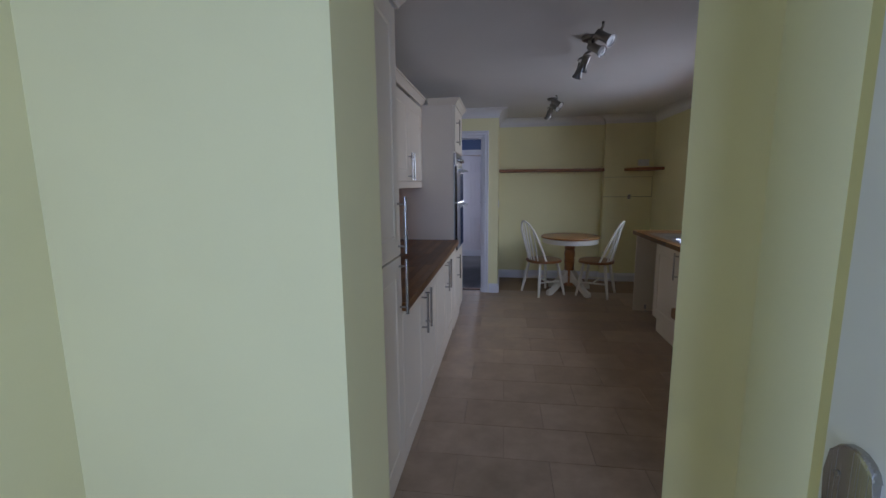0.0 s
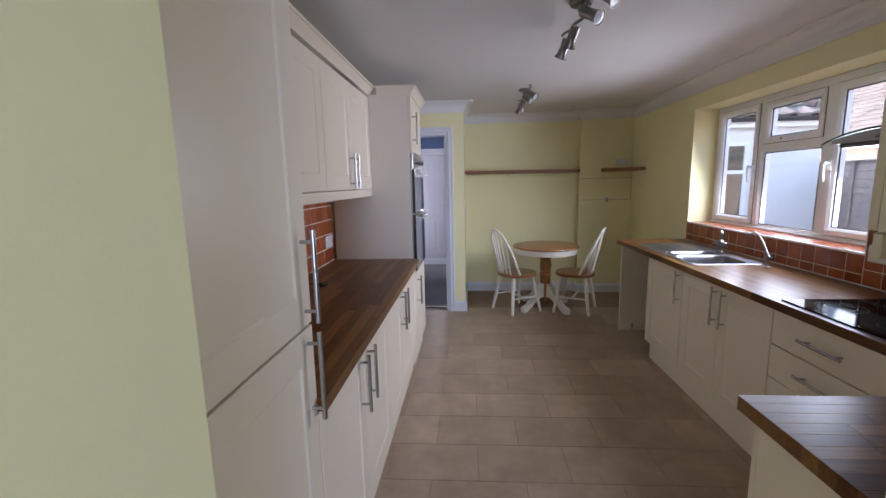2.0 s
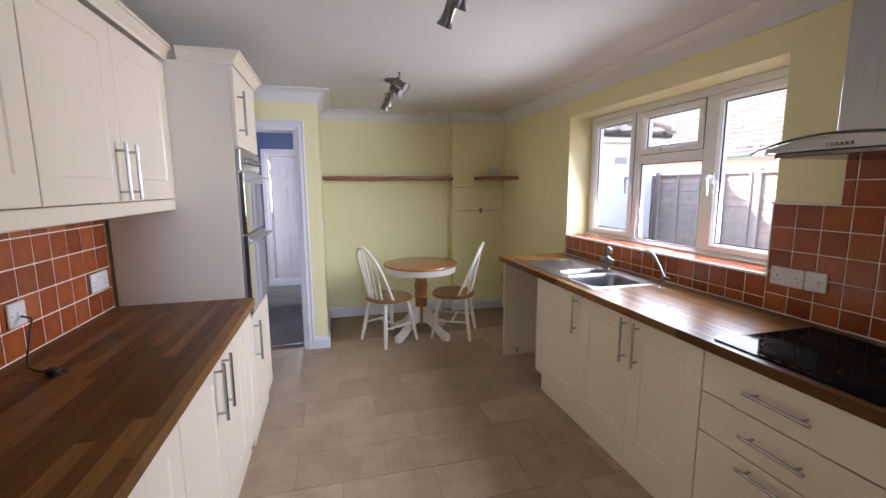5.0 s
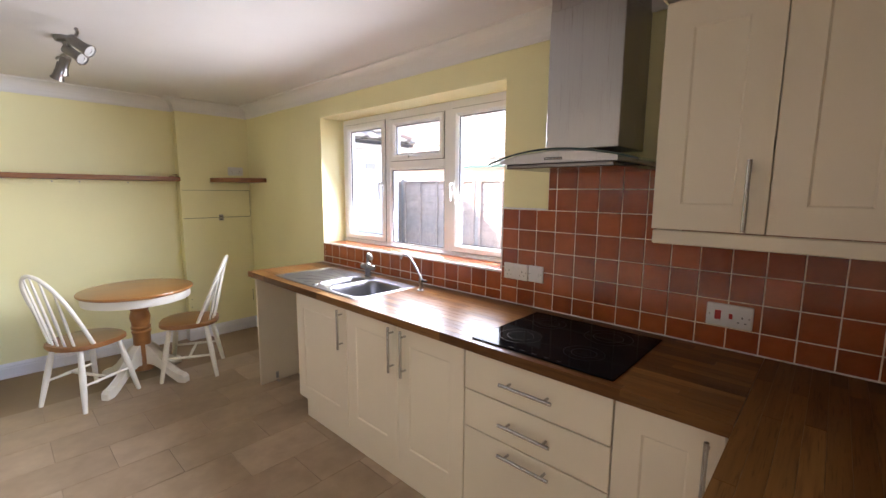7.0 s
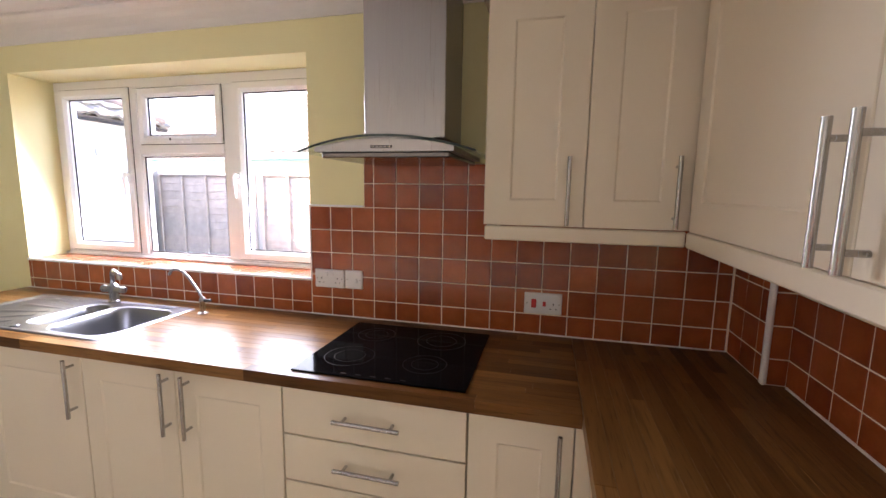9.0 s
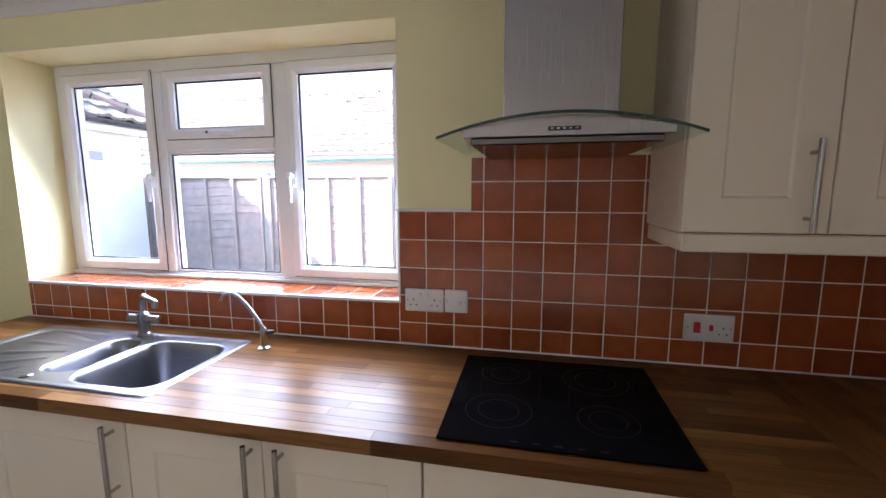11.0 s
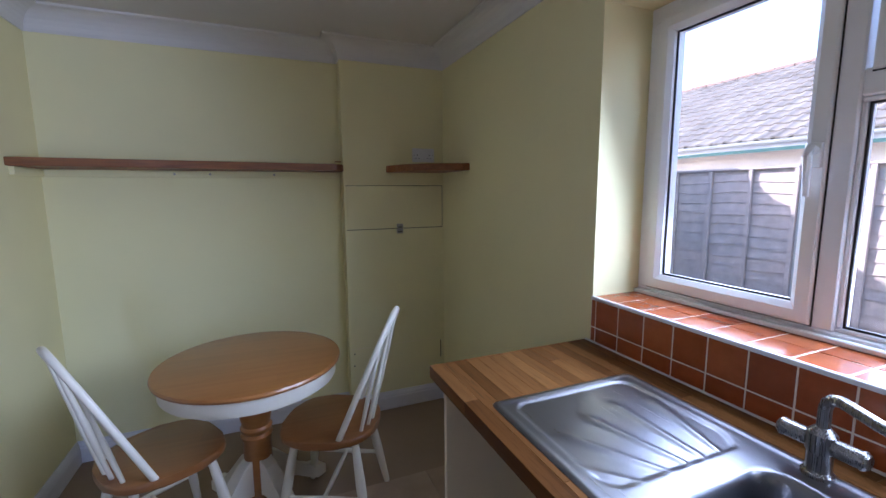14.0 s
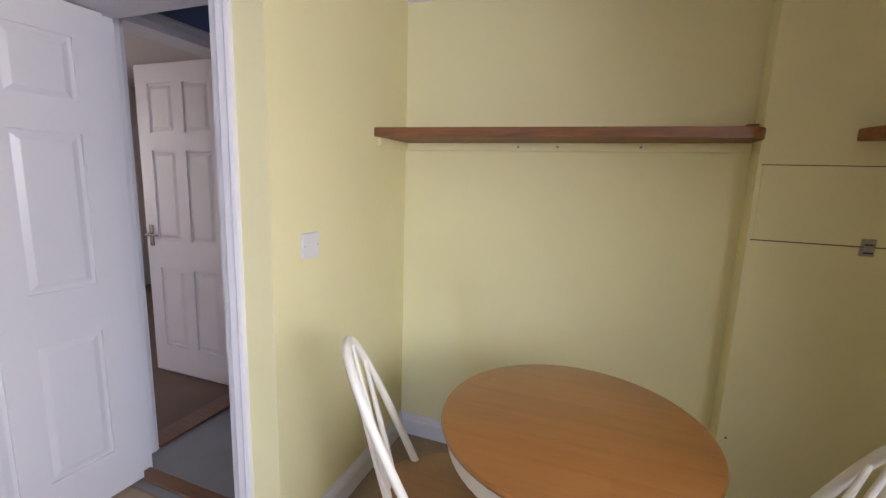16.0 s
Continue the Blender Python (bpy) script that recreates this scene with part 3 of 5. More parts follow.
corner_pelmet = thing("pelmet", pose(0, 0, 0), "cream pelmet rail round the corner wall cabinets", "pelmet")
for rail in ((1.657, 1.675, 1.593, 2.208, 1.31, 1.358), (1.675, WX - 0.005, 2.19, 2.208, 1.31, 1.358), (0.67, 1.657, 1.575, 1.593, 1.31, 1.358)):
    part("rail", boxes(rail, bevel=0.004), CREAM, corner_pelmet)

# oven
oven = thing("double_oven", pose(LFX, 3.98, 0, 0, 0, Lf), "built-in stainless double oven with dark glass doors", "oven")
part("body", boxes((0.012, 0.588, -0.012, 0.0, 0.775, 1.688), bevel=0.002), STEEL, oven, "stainless steel surround")
part("control_panel", boxes((0.004, 0.596, -0.024, -0.012, 1.575, 1.688), bevel=0.003), STEEL, oven, "stainless control panel")
for u in (0.12, 0.22, 0.38, 0.48):
    bm = lathe(bmesh.new(), [(0.021, 0.0), (0.021, 0.006), (0.017, 0.008), (0.015, 0.026), (0.0135, 0.028)], 20)
    bm.transform(pose(u, -0.024, 1.63, 90, 0, 0))
    part("knob", bm, CHROME, oven, "steel control knob", True)
part("clock", boxes((0.27, 0.34, -0.026, -0.0235, 1.615, 1.65), bevel=0.001), OVENGLASS, oven, "dark display")
for z0, z1 in ((1.235, 1.565), (0.785, 1.225)):
    d = part("oven_door", boxes((0.004, 0.596, -0.034, -0.012, z0, z1), bevel=0.003), OVENGLASS, oven, "dark mirrored glass oven door")
    part("trim", boxes((0.004, 0.596, -0.0365, -0.034, z1 - 0.055, z1 - 0.001), bevel=0.001), STEEL, d, "stainless top trim")
    bm = rod(bmesh.new(), (0.05, -0.078, z1 - 0.03), (0.55, -0.078, z1 - 0.03), 0.009)
    for u in (0.08, 0.52):
        box(bm, u - 0.008, u + 0.008, -0.078, -0.0365, z1 - 0.038, z1 - 0.022)
    part("handle", bm, STEEL, d, "stainless oven bar handle", True)

# ---- worktops ----
SINK = (1.412, 1.888, 3.632, 4.612)


def stave_mesh(lx, ly, h, c=0.0006, front=None):
    """Stave with its top edges just eased; its centre at the origin of its top."""
    bm = bmesh.new()
    rings = []
    for inset, z in ((0.0, -h), (0.0, -c), (c, 0.0)):
        rings.append([bm.verts.new((sx * (lx / 2 - inset), sy * (ly / 2 - inset), z)) for sx, sy in ((-1, -1), (1, -1), (1, 1), (-1, 1))])
    for a, b in zip(rings, rings[1:]):
        for i in range(4):
            bm.faces.new((a[i], a[(i + 1) % 4], b[(i + 1) % 4], b[i]))
    bm.faces.new(rings[-1])
    bm.faces.new(rings[0][::-1])
    me = bpy.data.meshes.new("stave")
    bm.to_mesh(me)
    bm.free()
    return me


def stave_top(x0, x1, y0, y1, along, material, label, seed, hole=None):
    """Worktop of glued staves that run along y or x, clipped round a hole."""
    w = thing("worktop", pose(x0, y0, WT), label, "worktop")
    rng = random.Random(seed)
    across = (x0, x1) if along == "y" else (y0, y1)
    length = (y0, y1) if along == "y" else (x0, x1)
    n = max(1, round((across[1] - across[0]) / 0.043))
    step = (across[1] - across[0]) / n
    for i in range(n):
        a, b = across[0] + i * step, across[0] + (i + 1) * step
        cuts, q = [length[0]], length[0] + rng.uniform(0.12, 0.5)
        while q < length[1] - 0.10:
            cuts.append(q)
            q += rng.uniform(0.40, 1.05)
        cuts.append(length[1])
        for p, r in zip(cuts, cuts[1:]):
            spans = [(p, r)]
            if hole and hole[0] < (a + b) / 2 < hole[1]:
                spans = [(p, min(r, hole[2])), (max(p, hole[3]), r)]
            for u, v in spans:
                if v - u < 0.012:
                    continue
                g = 0.00015
                lx, ly = (b - a - g, v - u - g) if along == "y" else (v - u - g, b - a - g)
                me = stave_mesh(lx, ly, 0.04)
                me.materials.append(material)
                ob = new("stave", me)
                ob.parent = w
                cx, cy = ((a + b) / 2, (u + v) / 2) if along == "y" else ((u + v) / 2, (a + b) / 2)
                ob.matrix_local = pose(cx - x0, cy - y0, 0)
    return w


stave_top(1.355, WX - 0.004, 1.885, 4.905, "y", WORKTOP, "oiled oak stave worktop on the sink run", 11, (SINK[0] + 0.02, SINK[1] - 0.02, SINK[2] + 0.02, SINK[3] - 0.02))
stave_top(0.652, WX - 0.004, NY + 0.004, 1.8835, "x", WORKTOPX, "dark oiled oak stave worktop on the return", 12)
stave_top(LX + 0.004, -0.458, 1.84, 3.978, "y", WORKTOP, "oiled oak stave worktop beside the oven tower", 13)

# ---- mouldings, doors, window ----


def run_along(bm, path, profile, z):
    """Moulding along plan points: profile of (out, up), out to the left of the way, mitred at the corners."""
    pts = [Vector((x, y, 0)) for x, y in path]
    rings = []
    for i, p in enumerate(pts):
        dirs = [(pts[b] - pts[a]).normalized() for a, b in ((i - 1, i), (i, i + 1)) if a >= 0 and b < len(pts)]
        n = sum((Vector((-d.y, d.x, 0)) for d in dirs), Vector()).normalized()
        n = n / max(0.3, n.dot(Vector((-dirs[0].y, dirs[0].x, 0))))
        rings.append([bm.verts.new((p.x + n.x * o, p.y + n.y * o, z + h)) for o, h in profile])
    k = len(profile)
    for a, b in zip(rings, rings[1:]):
        for i in range(k):
            bm.faces.new((a[i], a[(i + 1) % k], b[(i + 1) % k], b[i]))
    bm.faces.new(rings[0])
    bm.faces.new(rings[-1])
    return bm


COVE = [(0.0, 0.0), (0.0, -0.108), (0.008, -0.108), (0.010, -0.100)] + [(0.095 - 0.083 * math.cos(radians(a)), -0.095 + 0.083 * math.sin(radians(a))) for a in range(0, 91, 15)] + [(0.103, -0.010), (0.105, 0.0)]
SKIRT = [(0.0, 0.0), (0.018, 0.0), (0.018, 0.078), (0.014, 0.090), (0.016, 0.094), (0.010, 0.106), (0.006, 0.112), (0.005, 0.118), (0.0, 0.118)]
structure("coving", run_along(bmesh.new(), [(LX, NY), (WX, NY), (WX, PY), (PX, PY), (PX, FY), (AX, FY), (AX, DY), (LX, DY), (LX, 4.6)], COVE, CZ), CEIL_LIT, "white moulded plaster coving", "coving")
structure("baseboard", run_along(bmesh.new(), [(WX, 4.91), (WX, PY), (PX, PY), (PX, FY), (AX, FY), (AX, DY), (-0.232, DY)], SKIRT, 0.0), WHITE, "white moulded skirting board", "skirting board")
structure("baseboard_hall", run_along(bmesh.new(), [(-0.20, 8.29), (-1.165, 8.29), (-1.165, 6.47)], SKIRT, 0.0), WHITE, "white moulded hall skirting board", "skirting board")
ARCH = [(0.0, 0.0), (0.068, 0.0), (0.068, 0.016), (0.056, 0.020), (0.046, 0.014), (0.022, 0.018), (0.010, 0.012), (0.0, 0.010)]


def architrave(name, a, b, top, plane, side, axis="y", legs=(True, True)):
    """Moulded frame round a doorway from a to b, on the wall face at 'plane', standing out towards side."""
    bm = bmesh.new()

    def put(pts):
        vs = [[bm.verts.new((q, plane + side * d, z) if axis == "y" else (plane + side * d, q, z)) for q, z, d in ring] for ring in pts]
        for r, s in zip(vs, vs[1:]):
            for i in range(len(r)):
                bm.faces.new((r[i], r[(i + 1) % len(r)], s[(i + 1) % len(r)], s[i]))
        bm.faces.new(vs[0])
        bm.faces.new(vs[-1])
    rings = []
    if legs[0]:
        rings.append([(a - o, 0.0, d) for o, d in ARCH])
    rings.append([(a - (o if legs[0] else 0), top + o, d) for o, d in ARCH])
    rings.append([(b + (o if legs[1] else 0), top + o, d) for o, d in ARCH])
    if legs[1]:
        rings.append([(b + o, 0.0, d) for o, d in ARCH])
    put(rings)
    return structure(name, bm, WHITE, "white moulded door architrave", "architrave")


architrave("trim_hall_door", -1.06, -0.305, 1.985, DY, -1, legs=(False, True))
architrave("trim_hall_end_door", -0.945, -0.285, 1.98, 8.29, -1)
architrave("trim_side_door", 5.76, 6.40, 2.025, -1.165, 1, "x")


def lining(name, rows):
    return structure(name, boxes(*rows), WHITE, "white painted door lining", "door lining")


lining("door_lining_hall", [(-1.075, -1.05, DY - 0.002, 5.655, 0, 1.97), (-0.325, -0.30, DY - 0.002, 5.655, 0, 1.97), (-1.075, -0.30, DY - 0.002, 5.655, 1.97, 1.995), (-0.337, -0.325, 5.53, 5.57, 0, 1.97)])
lining("door_lining_end", [(-0.945, -0.925, 8.286, 8.40, 0, 1.96), (-0.29, -0.27, 8.286, 8.40, 0, 1.96), (-0.945, -0.27, 8.286, 8.40, 1.96, 1.98)])
lining("door_lining_side", [(-1.335, -1.163, 5.74, 5.765, 0, 2.02), (-1.335, -1.163, 6.395, 6.42, 0, 2.02), (-1.335, -1.163, 5.74, 6.42, 2.02, 2.045)])
for nm, r in (("threshold_hall", (-1.05, -0.325, 5.575, 5.645, 0, 0.012)), ("threshold_side", (-1.28, -1.15, 5.765, 6.395, 0, 0.014)), ("threshold_end", (-0.925, -0.29, 8.30, 8.36, 0, 0.014))):
    structure(nm, boxes(r, bevel=0.004), STRIP, "dark oak threshold strip", "threshold")


def panel_door(name, w, h, m, label, lever=None, hinges=None):
    """Six-panel moulded door; local x across, thickness in y, hinge at x = 0."""
    d = thing(name, m, label, "door")
    d["kind"] = "structure"
    t = 0.036
    bm = bmesh.new()
    st, mid = 0.105, 0.09
    cols = [(st, w / 2 - mid / 2), (w / 2 + mid / 2, w - st)]
    rows = [(0.20, 0.74), (0.93, 1.50), (1.61, h - 0.115)]
    panels = [(a, b, c, e) for a, b in cols for c, e in rows]
    tmp = bmesh.new()
    holed(tmp, 0, w, 0.006, h, panels, -t / 2, t / 2, "y")
    part("leaf", tmp, WHITE, d)
    for a, b, c, e in panels:
        p = bmesh.new()
        box(p, a, b, -t / 2 + 0.010, t / 2 - 0.010, c, e)
        p.normal_update()
        for f in [f for f in p.faces if abs(f.normal.y) > 0.9]:
            bmesh.ops.inset_region(p, faces=[f], thickness=0.012, depth=0.0, use_even_offset=True)
            bmesh.ops.inset_region(p, faces=[f], thickness=0.022, depth=0.007, use_even_offset=True)
        part("panel", p, WHITE, d)
    if lever:
        x, z, back = lever
        for s in (-1, 1):
            bm = bmesh.new()
            box(bm, x - 0.02, x + 0.02, s * (t / 2), s * (t / 2 + 0.007), z - 0.07, z + 0.07, 0.003)
            rod(bm, (x, s * (t / 2), z + 0.01), (x, s * (t / 2 + 0.05), z + 0.01), 0.009)
            rod(bm, (x, s * (t / 2 + 0.045), z + 0.01), (x + back * 0.11, s * (t / 2 + 0.045), z + 0.01), 0.008, 0.007)
            part("lever_handle", bm, CHROME, d, "chrome lever handle on a plate", True)
    for z in hinges or ():
        part("hinge", boxes((-0.012, 0.03, t / 2 - 0.001, t / 2 + 0.003, z - 0.05, z + 0.05)), CHROME, d, "steel butt hinge")
    return d


panel_door("door_kitchen", 0.73, 1.955, pose(-1.02, 5.585, 0.008, 0, 0, -91.5), "white six-panel door standing open into the kitchen", (0.67, 1.02, -1))
panel_door("door_side_room", 0.71, 2.02, pose(-1.29, 6.385, 0.008, 0, 0, 181), "white six-panel door open into the side room", (0.66, 0.95, -1), (0.25, 1.72))
panel_door("door_back_room", 0.64, 1.945, pose(-0.905, 8.425, 0.008, 0, 0, 46), "white six-panel door half open into the bright back room", (0.58, 1.02, -1), (0.25, 1.72))

# white door standing open in the lobby, with a chrome latch plate
lobby_door = thing("door_lobby", pose(0.437, 0.70, 0.006, 0, 0, -86), "white flush upvc door standing open in the lobby", "door")
lobby_door["kind"] = "structure"
part("leaf", boxes((0, 0.78, -0.022, 0.022, 0, 2.0), bevel=0.003), UPVC, lobby_door)
bm = bmesh.new()
outline = [(-0.032, -0.13), (0.032, -0.13), (0.032, 0.055)] + [(x, z) for x, z in arc(0.0, 0.045, 0.034, 10, 170, 8)] + [(-0.032, 0.055)]
prism(bm, [(x, z) for x, z in outline], "y", -0.034, -0.022)
bmesh.ops.bevel(bm, geom=[e for e in bm.edges if abs(e.verts[0].co.y + 0.034) < 1e-5 and abs(e.verts[1].co.y + 0.034) < 1e-5], offset=0.006, segments=3, affect="EDGES", profile=0.5)
bm.transform(Matrix.Translation((0.056, 0, 0.977)) @ Matrix.Diagonal((0.98, 1, 0.98, 1)))
plate = part("handle_plate", bm, CHROME, lobby_door, "polished chrome latch plate", True)
for x, z in ((0.040, 1.008), (0.070, 0.988)):
    bm = lathe(bmesh.new(), [(0.004, 0), (0.004, 0.002), (0.002, 0.0025)], 12)
    bm.transform(pose(x, -0.034, z, 90, 0, 0))
    part("screw", bm, STEEL, plate, "steel screw head", True)
bm = rod(bmesh.new(), (0.056, -0.034, 0.91), (0.056, -0.075, 0.91), 0.010)
tube(bm, [(0.022, -0.075, 0.91), (0.06, -0.076, 0.91), (0.11, -0.074, 0.911), (0.155, -0.068, 0.909)], 0.010)
part("lever_handle", bm, CHROME, plate, "polished chrome lever", True)

# window
WXF = 2.20
win = thing("window_1", pose(0, 0, 0), "white upvc window with two casements and a top light", "window")
win["kind"] = "structure"
y0, y1, z0, z1 = WIN[0], WIN[1], WIN[2] + 0.006, WIN[3]
bm = boxes((WXF, WXF + 0.07, y0, y1, z1 - 0.055, z1), (WXF, WXF + 0.07, y0, y1, z0, z0 + 0.024), (WXF, WXF + 0.07, y0, y0 + 0.045, z0 + 0.024, z1 - 0.055), (WXF, WXF + 0.07, y1 - 0.06, y1, z0 + 0.024, z1 - 0.055),
           (WXF, WXF + 0.07, 4.268, 4.320, z0 + 0.024, z1 - 0.055), (WXF, WXF + 0.07, 3.620, 3.700, z0 + 0.024, z1 - 0.055), (WXF, WXF + 0.07, 3.700, 4.268, 1.650, 1.712), bevel=0.004)
part("window_frame", bm, UPVC, win)


def sash(ya, yb, za, zb, prof=0.058, handle=None):
    bm = bmesh.new()
    x0, x1 = WXF - 0.014, WXF + 0.05
    outer = [(ya, za), (yb, za), (yb, zb), (ya, zb)]
    rings = []
    for inset, x in ((0.0, x1), (0.0, x0 + 0.004), (0.004, x0), (prof - 0.016, x0), (prof, x0 + 0.014), (prof, x1)):
        rings.append([bm.verts.new((x, min(max(y, ya + inset), yb - inset), min(max(z, za + inset), zb - inset))) for y, z in outer])
    for a, b in zip(rings, rings[1:] + rings[:1]):
        for i in range(4):
            bm.faces.new((a[i], a[(i + 1) % 4], b[(i + 1) % 4], b[i]))
    s = part("sash", bm, UPVC, win)
    gasket = boxes((WXF + 0.012, WXF + 0.016, ya + prof - 0.001, yb - prof + 0.001, zb - prof - 0.006, zb - prof), (WXF + 0.012, WXF + 0.016, ya + prof - 0.001, yb - prof + 0.001, za + prof, za + prof + 0.006),
                   (WXF + 0.012, WXF + 0.016, ya + prof, ya + prof + 0.006, za + prof, zb - prof), (WXF + 0.012, WXF + 0.016, yb - prof - 0.006, yb - prof, za + prof, zb - prof))
    part("gasket", gasket, DARK, s, "black rubber gasket")
    # dark strips on the frame draw the shade between sash and frame
    seal = boxes((WXF - 0.0022, WXF - 0.0002, ya - 0.0035, yb + 0.0035, zb + 0.0002, zb + 0.0035), (WXF - 0.0022, WXF - 0.0002, ya - 0.0035, yb + 0.0035, za - 0.0035, za - 0.0002),
                 (WXF - 0.0022, WXF - 0.0002, ya - 0.0035, ya - 0.0002, za, zb), (WXF - 0.0022, WXF - 0.0002, yb + 0.0002, yb + 0.0035, za, zb))
    part("seal", seal, DARK, s, "dark strip painted as the shadow gap round the sash")
    g = part("pane", boxes((WXF + 0.018, WXF + 0.022, ya + prof - 0.004, yb - prof + 0.004, za + prof - 0.004, zb - prof + 0.004)), PANE, s, "clear glass pane")
    g.visible_shadow = False
    return s


s1 = sash(4.316, 4.830, 1.084, 2.016, 0.050)
s2 = sash(3.702, 4.248, 1.705, 2.006, 0.046)
s3 = sash(3.102, 3.626, 1.084, 2.012, 0.048)
BY0, BY1, BZ0, BZ1 = 3.700, 4.268, z0 + 0.024, 1.650
bm = boxes((WXF + 0.01, WXF + 0.05, BY0, BY1, BZ0, BZ0 + 0.012), (WXF + 0.01, WXF + 0.05, BY0, BY1, BZ1 - 0.012, BZ1), (WXF + 0.01, WXF + 0.05, BY0, BY0 + 0.012, BZ0 + 0.012, BZ1 - 0.012), (WXF + 0.01, WXF + 0.05, BY1 - 0.012, BY1, BZ0 + 0.012, BZ1 - 0.012), bevel=0.003)
fixed = part("glazing_bead", bm, UPVC, win)
gasket = boxes((WXF + 0.016, WXF + 0.022, BY0 + 0.0125, BY1 - 0.0125, BZ0 + 0.0125, BZ0 + 0.018), (WXF + 0.016, WXF + 0.022, BY0 + 0.0125, BY1 - 0.0125, BZ1 - 0.018, BZ1 - 0.0125), (WXF + 0.016, WXF + 0.022, BY0 + 0.0125, BY0 + 0.018, BZ0 + 0.018, BZ1 - 0.018), (WXF + 0.016, WXF + 0.022, BY1 - 0.018, BY1 - 0.0125, BZ0 + 0.018, BZ1 - 0.018))
part("gasket", gasket, DARK, fixed, "black rubber gasket")
g = part("pane", boxes((WXF + 0.026, WXF + 0.030, BY0 + 0.008, BY1 - 0.008, BZ0 + 0.008, BZ1 - 0.008)), PANE, fixed, "clear glass pane")
g.visible_shadow = False
for s, y, z in ((s1, 4.334, 1.518), (s3, 3.606, 1.518)):
    bm = boxes((WXF - 0.024, WXF - 0.012, y - 0.014, y + 0.014, z - 0.03, z + 0.035), bevel=0.003)
    rod(bm, (WXF - 0.02, y, z + 0.015), (WXF - 0.05, y, z + 0.015), 0.010)
    tube(bm, [(WXF - 0.045, y, z + 0.025), (WXF - 0.056, y, z), (WXF - 0.050, y, z - 0.05), (WXF - 0.047, y, z - 0.10)], 0.01, 8, (0.011, 0.011, 0.009, 0.007))
    part("casement_handle", bm, UPVC, s, "white cranked casement handle", True)
bm = boxes((WXF - 0.024, WXF - 0.012, 3.95, 4.015, 1.708, 1.738), bevel=0.003)
tube(bm, [(WXF - 0.04, 4.0, 1.723), (WXF - 0.05, 3.97, 1.725), (WXF - 0.05, 3.92, 1.723), (WXF - 0.046, 3.87, 1.721)], 0.01, 8, (0.011, 0.011, 0.009, 0.007))
part("casement_handle", bm, UPVC, s2, "white top light handle with lock", True)
part("lock", lathe(bmesh.new(), [(0.006, 0), (0.006, 0.004), (0.003, 0.005)], 12, (0, 0, 0)), DARK, s2).matrix_local = pose(WXF - 0.052, 3.995, 1.725, 0, -90, 0)
structure("window_board_joint", boxes((2.178, 2.199, WIN[0] + 0.002, WIN[1] - 0.002, WIN[2] + 0.0062, WIN[2] + 0.02), bevel=0.003), UPVC, "white sealant strip under the window", "trim")

# ---- sink, taps, hob, hood ----


def sink_sheet(nu=196, nv=96):
    """Pressed steel sheet as a height field: fluted drainer, half bowl, main bowl."""
    x0, x1, ya, yb = SINK
    W, D = yb - ya, x1 - x0

    def rounded(u, v, cu, cv, hu, hv, r):
        qu, qv = abs(u - cu) - (hu - r), abs(v - cv) - (hv - r)
        return math.hypot(max(qu, 0), max(qv, 0)) + min(max(qu, qv), 0) - r

    def step(a, b, t):
        t = min(1, max(0, (t - a) / (b - a)))
        return t * t * (3 - 2 * t)

    def height(u, v):
        edge = rounded(u, v, W / 2, D / 2, W / 2, D / 2, 0.03)
        z = 0.001 + 0.004 * step(0, 0.008, -edge) - 0.0025 * step(0.014, 0.026, -edge)
        main = rounded(u, v, 0.205, 0.225, 0.160, 0.172, 0.07)
        z -= 0.155 * step(-0.006, 0.030, -main) + 0.003 * step(-0.012, -0.004, -main)
        z -= 0.004 * max(0, 1 - math.hypot(u - 0.205, v - 0.225) / 0.05) if main < -0.03 else 0
        half = rounded(u, v, 0.470, 0.240, 0.065, 0.145, 0.05)
        z -= 0.105 * step(-0.006, 0.028, -half) + 0.003 * step(-0.012, -0.004, -half)
        dr = rounded(u, v, 0.775, 0.238, 0.180, 0.198, 0.05)
        inside = step(0.0, 0.016, -dr)
        z -= 0.005 * inside
        if inside > 0:
            ang = math.atan2(v - 0.30, u - 0.42)
            rad = math.hypot(u - 0.42, v - 0.30)
            flute = 0.5 + 0.5 * math.cos(ang * 24)
            z += 0.0042 * flute ** 5 * inside * step(0.16, 0.21, rad) * (1 - step(0.41, 0.46, rad))
        return z
    bm = bmesh.new()
    grid = []
    for i in range(nu + 1):
        row = []
        for j in range(nv + 1):
            u, v = W * i / nu, D * j / nv
            row.append(bm.verts.new((x0 + v, ya + u, WT + height(u, v))))
        grid.append(row)
    for i in range(nu):
        for j in range(nv):
            c = rounded(W * (i + .5) / nu, D * (j + .5) / nv, W / 2, D / 2, W / 2, D / 2, 0.03)
            if c < 0.002:
                bm.faces.new((grid[i][j], grid[i + 1][j], grid[i + 1][j + 1], grid[i][j + 1]))
    for v in [v for v in bm.verts if not v.link_faces]:
        bm.verts.remove(v)
    return bm


sink = thing("sink", pose(0, 0, 0), "stainless one and a half bowl sink with fluted drainer", "sink")
sheet = part("bowls_and_drainer", sink_sheet(), SINKSTEEL, sink, "", True)
for (x, y, z) in ((SINK[0] + 0.225, SINK[2] + 0.205, WT - 0.155), (SINK[0] + 0.24, SINK[2] + 0.47, WT - 0.106)):
    bm = lathe(bmesh.new(), [(0.040, 0.0), (0.040, 0.004), (0.034, 0.006), (0.030, 0.002), (0.012, 0.001)], 24, (x, y, z))
    part("waste", bm, CHROME, sink, "steel waste ring", True)
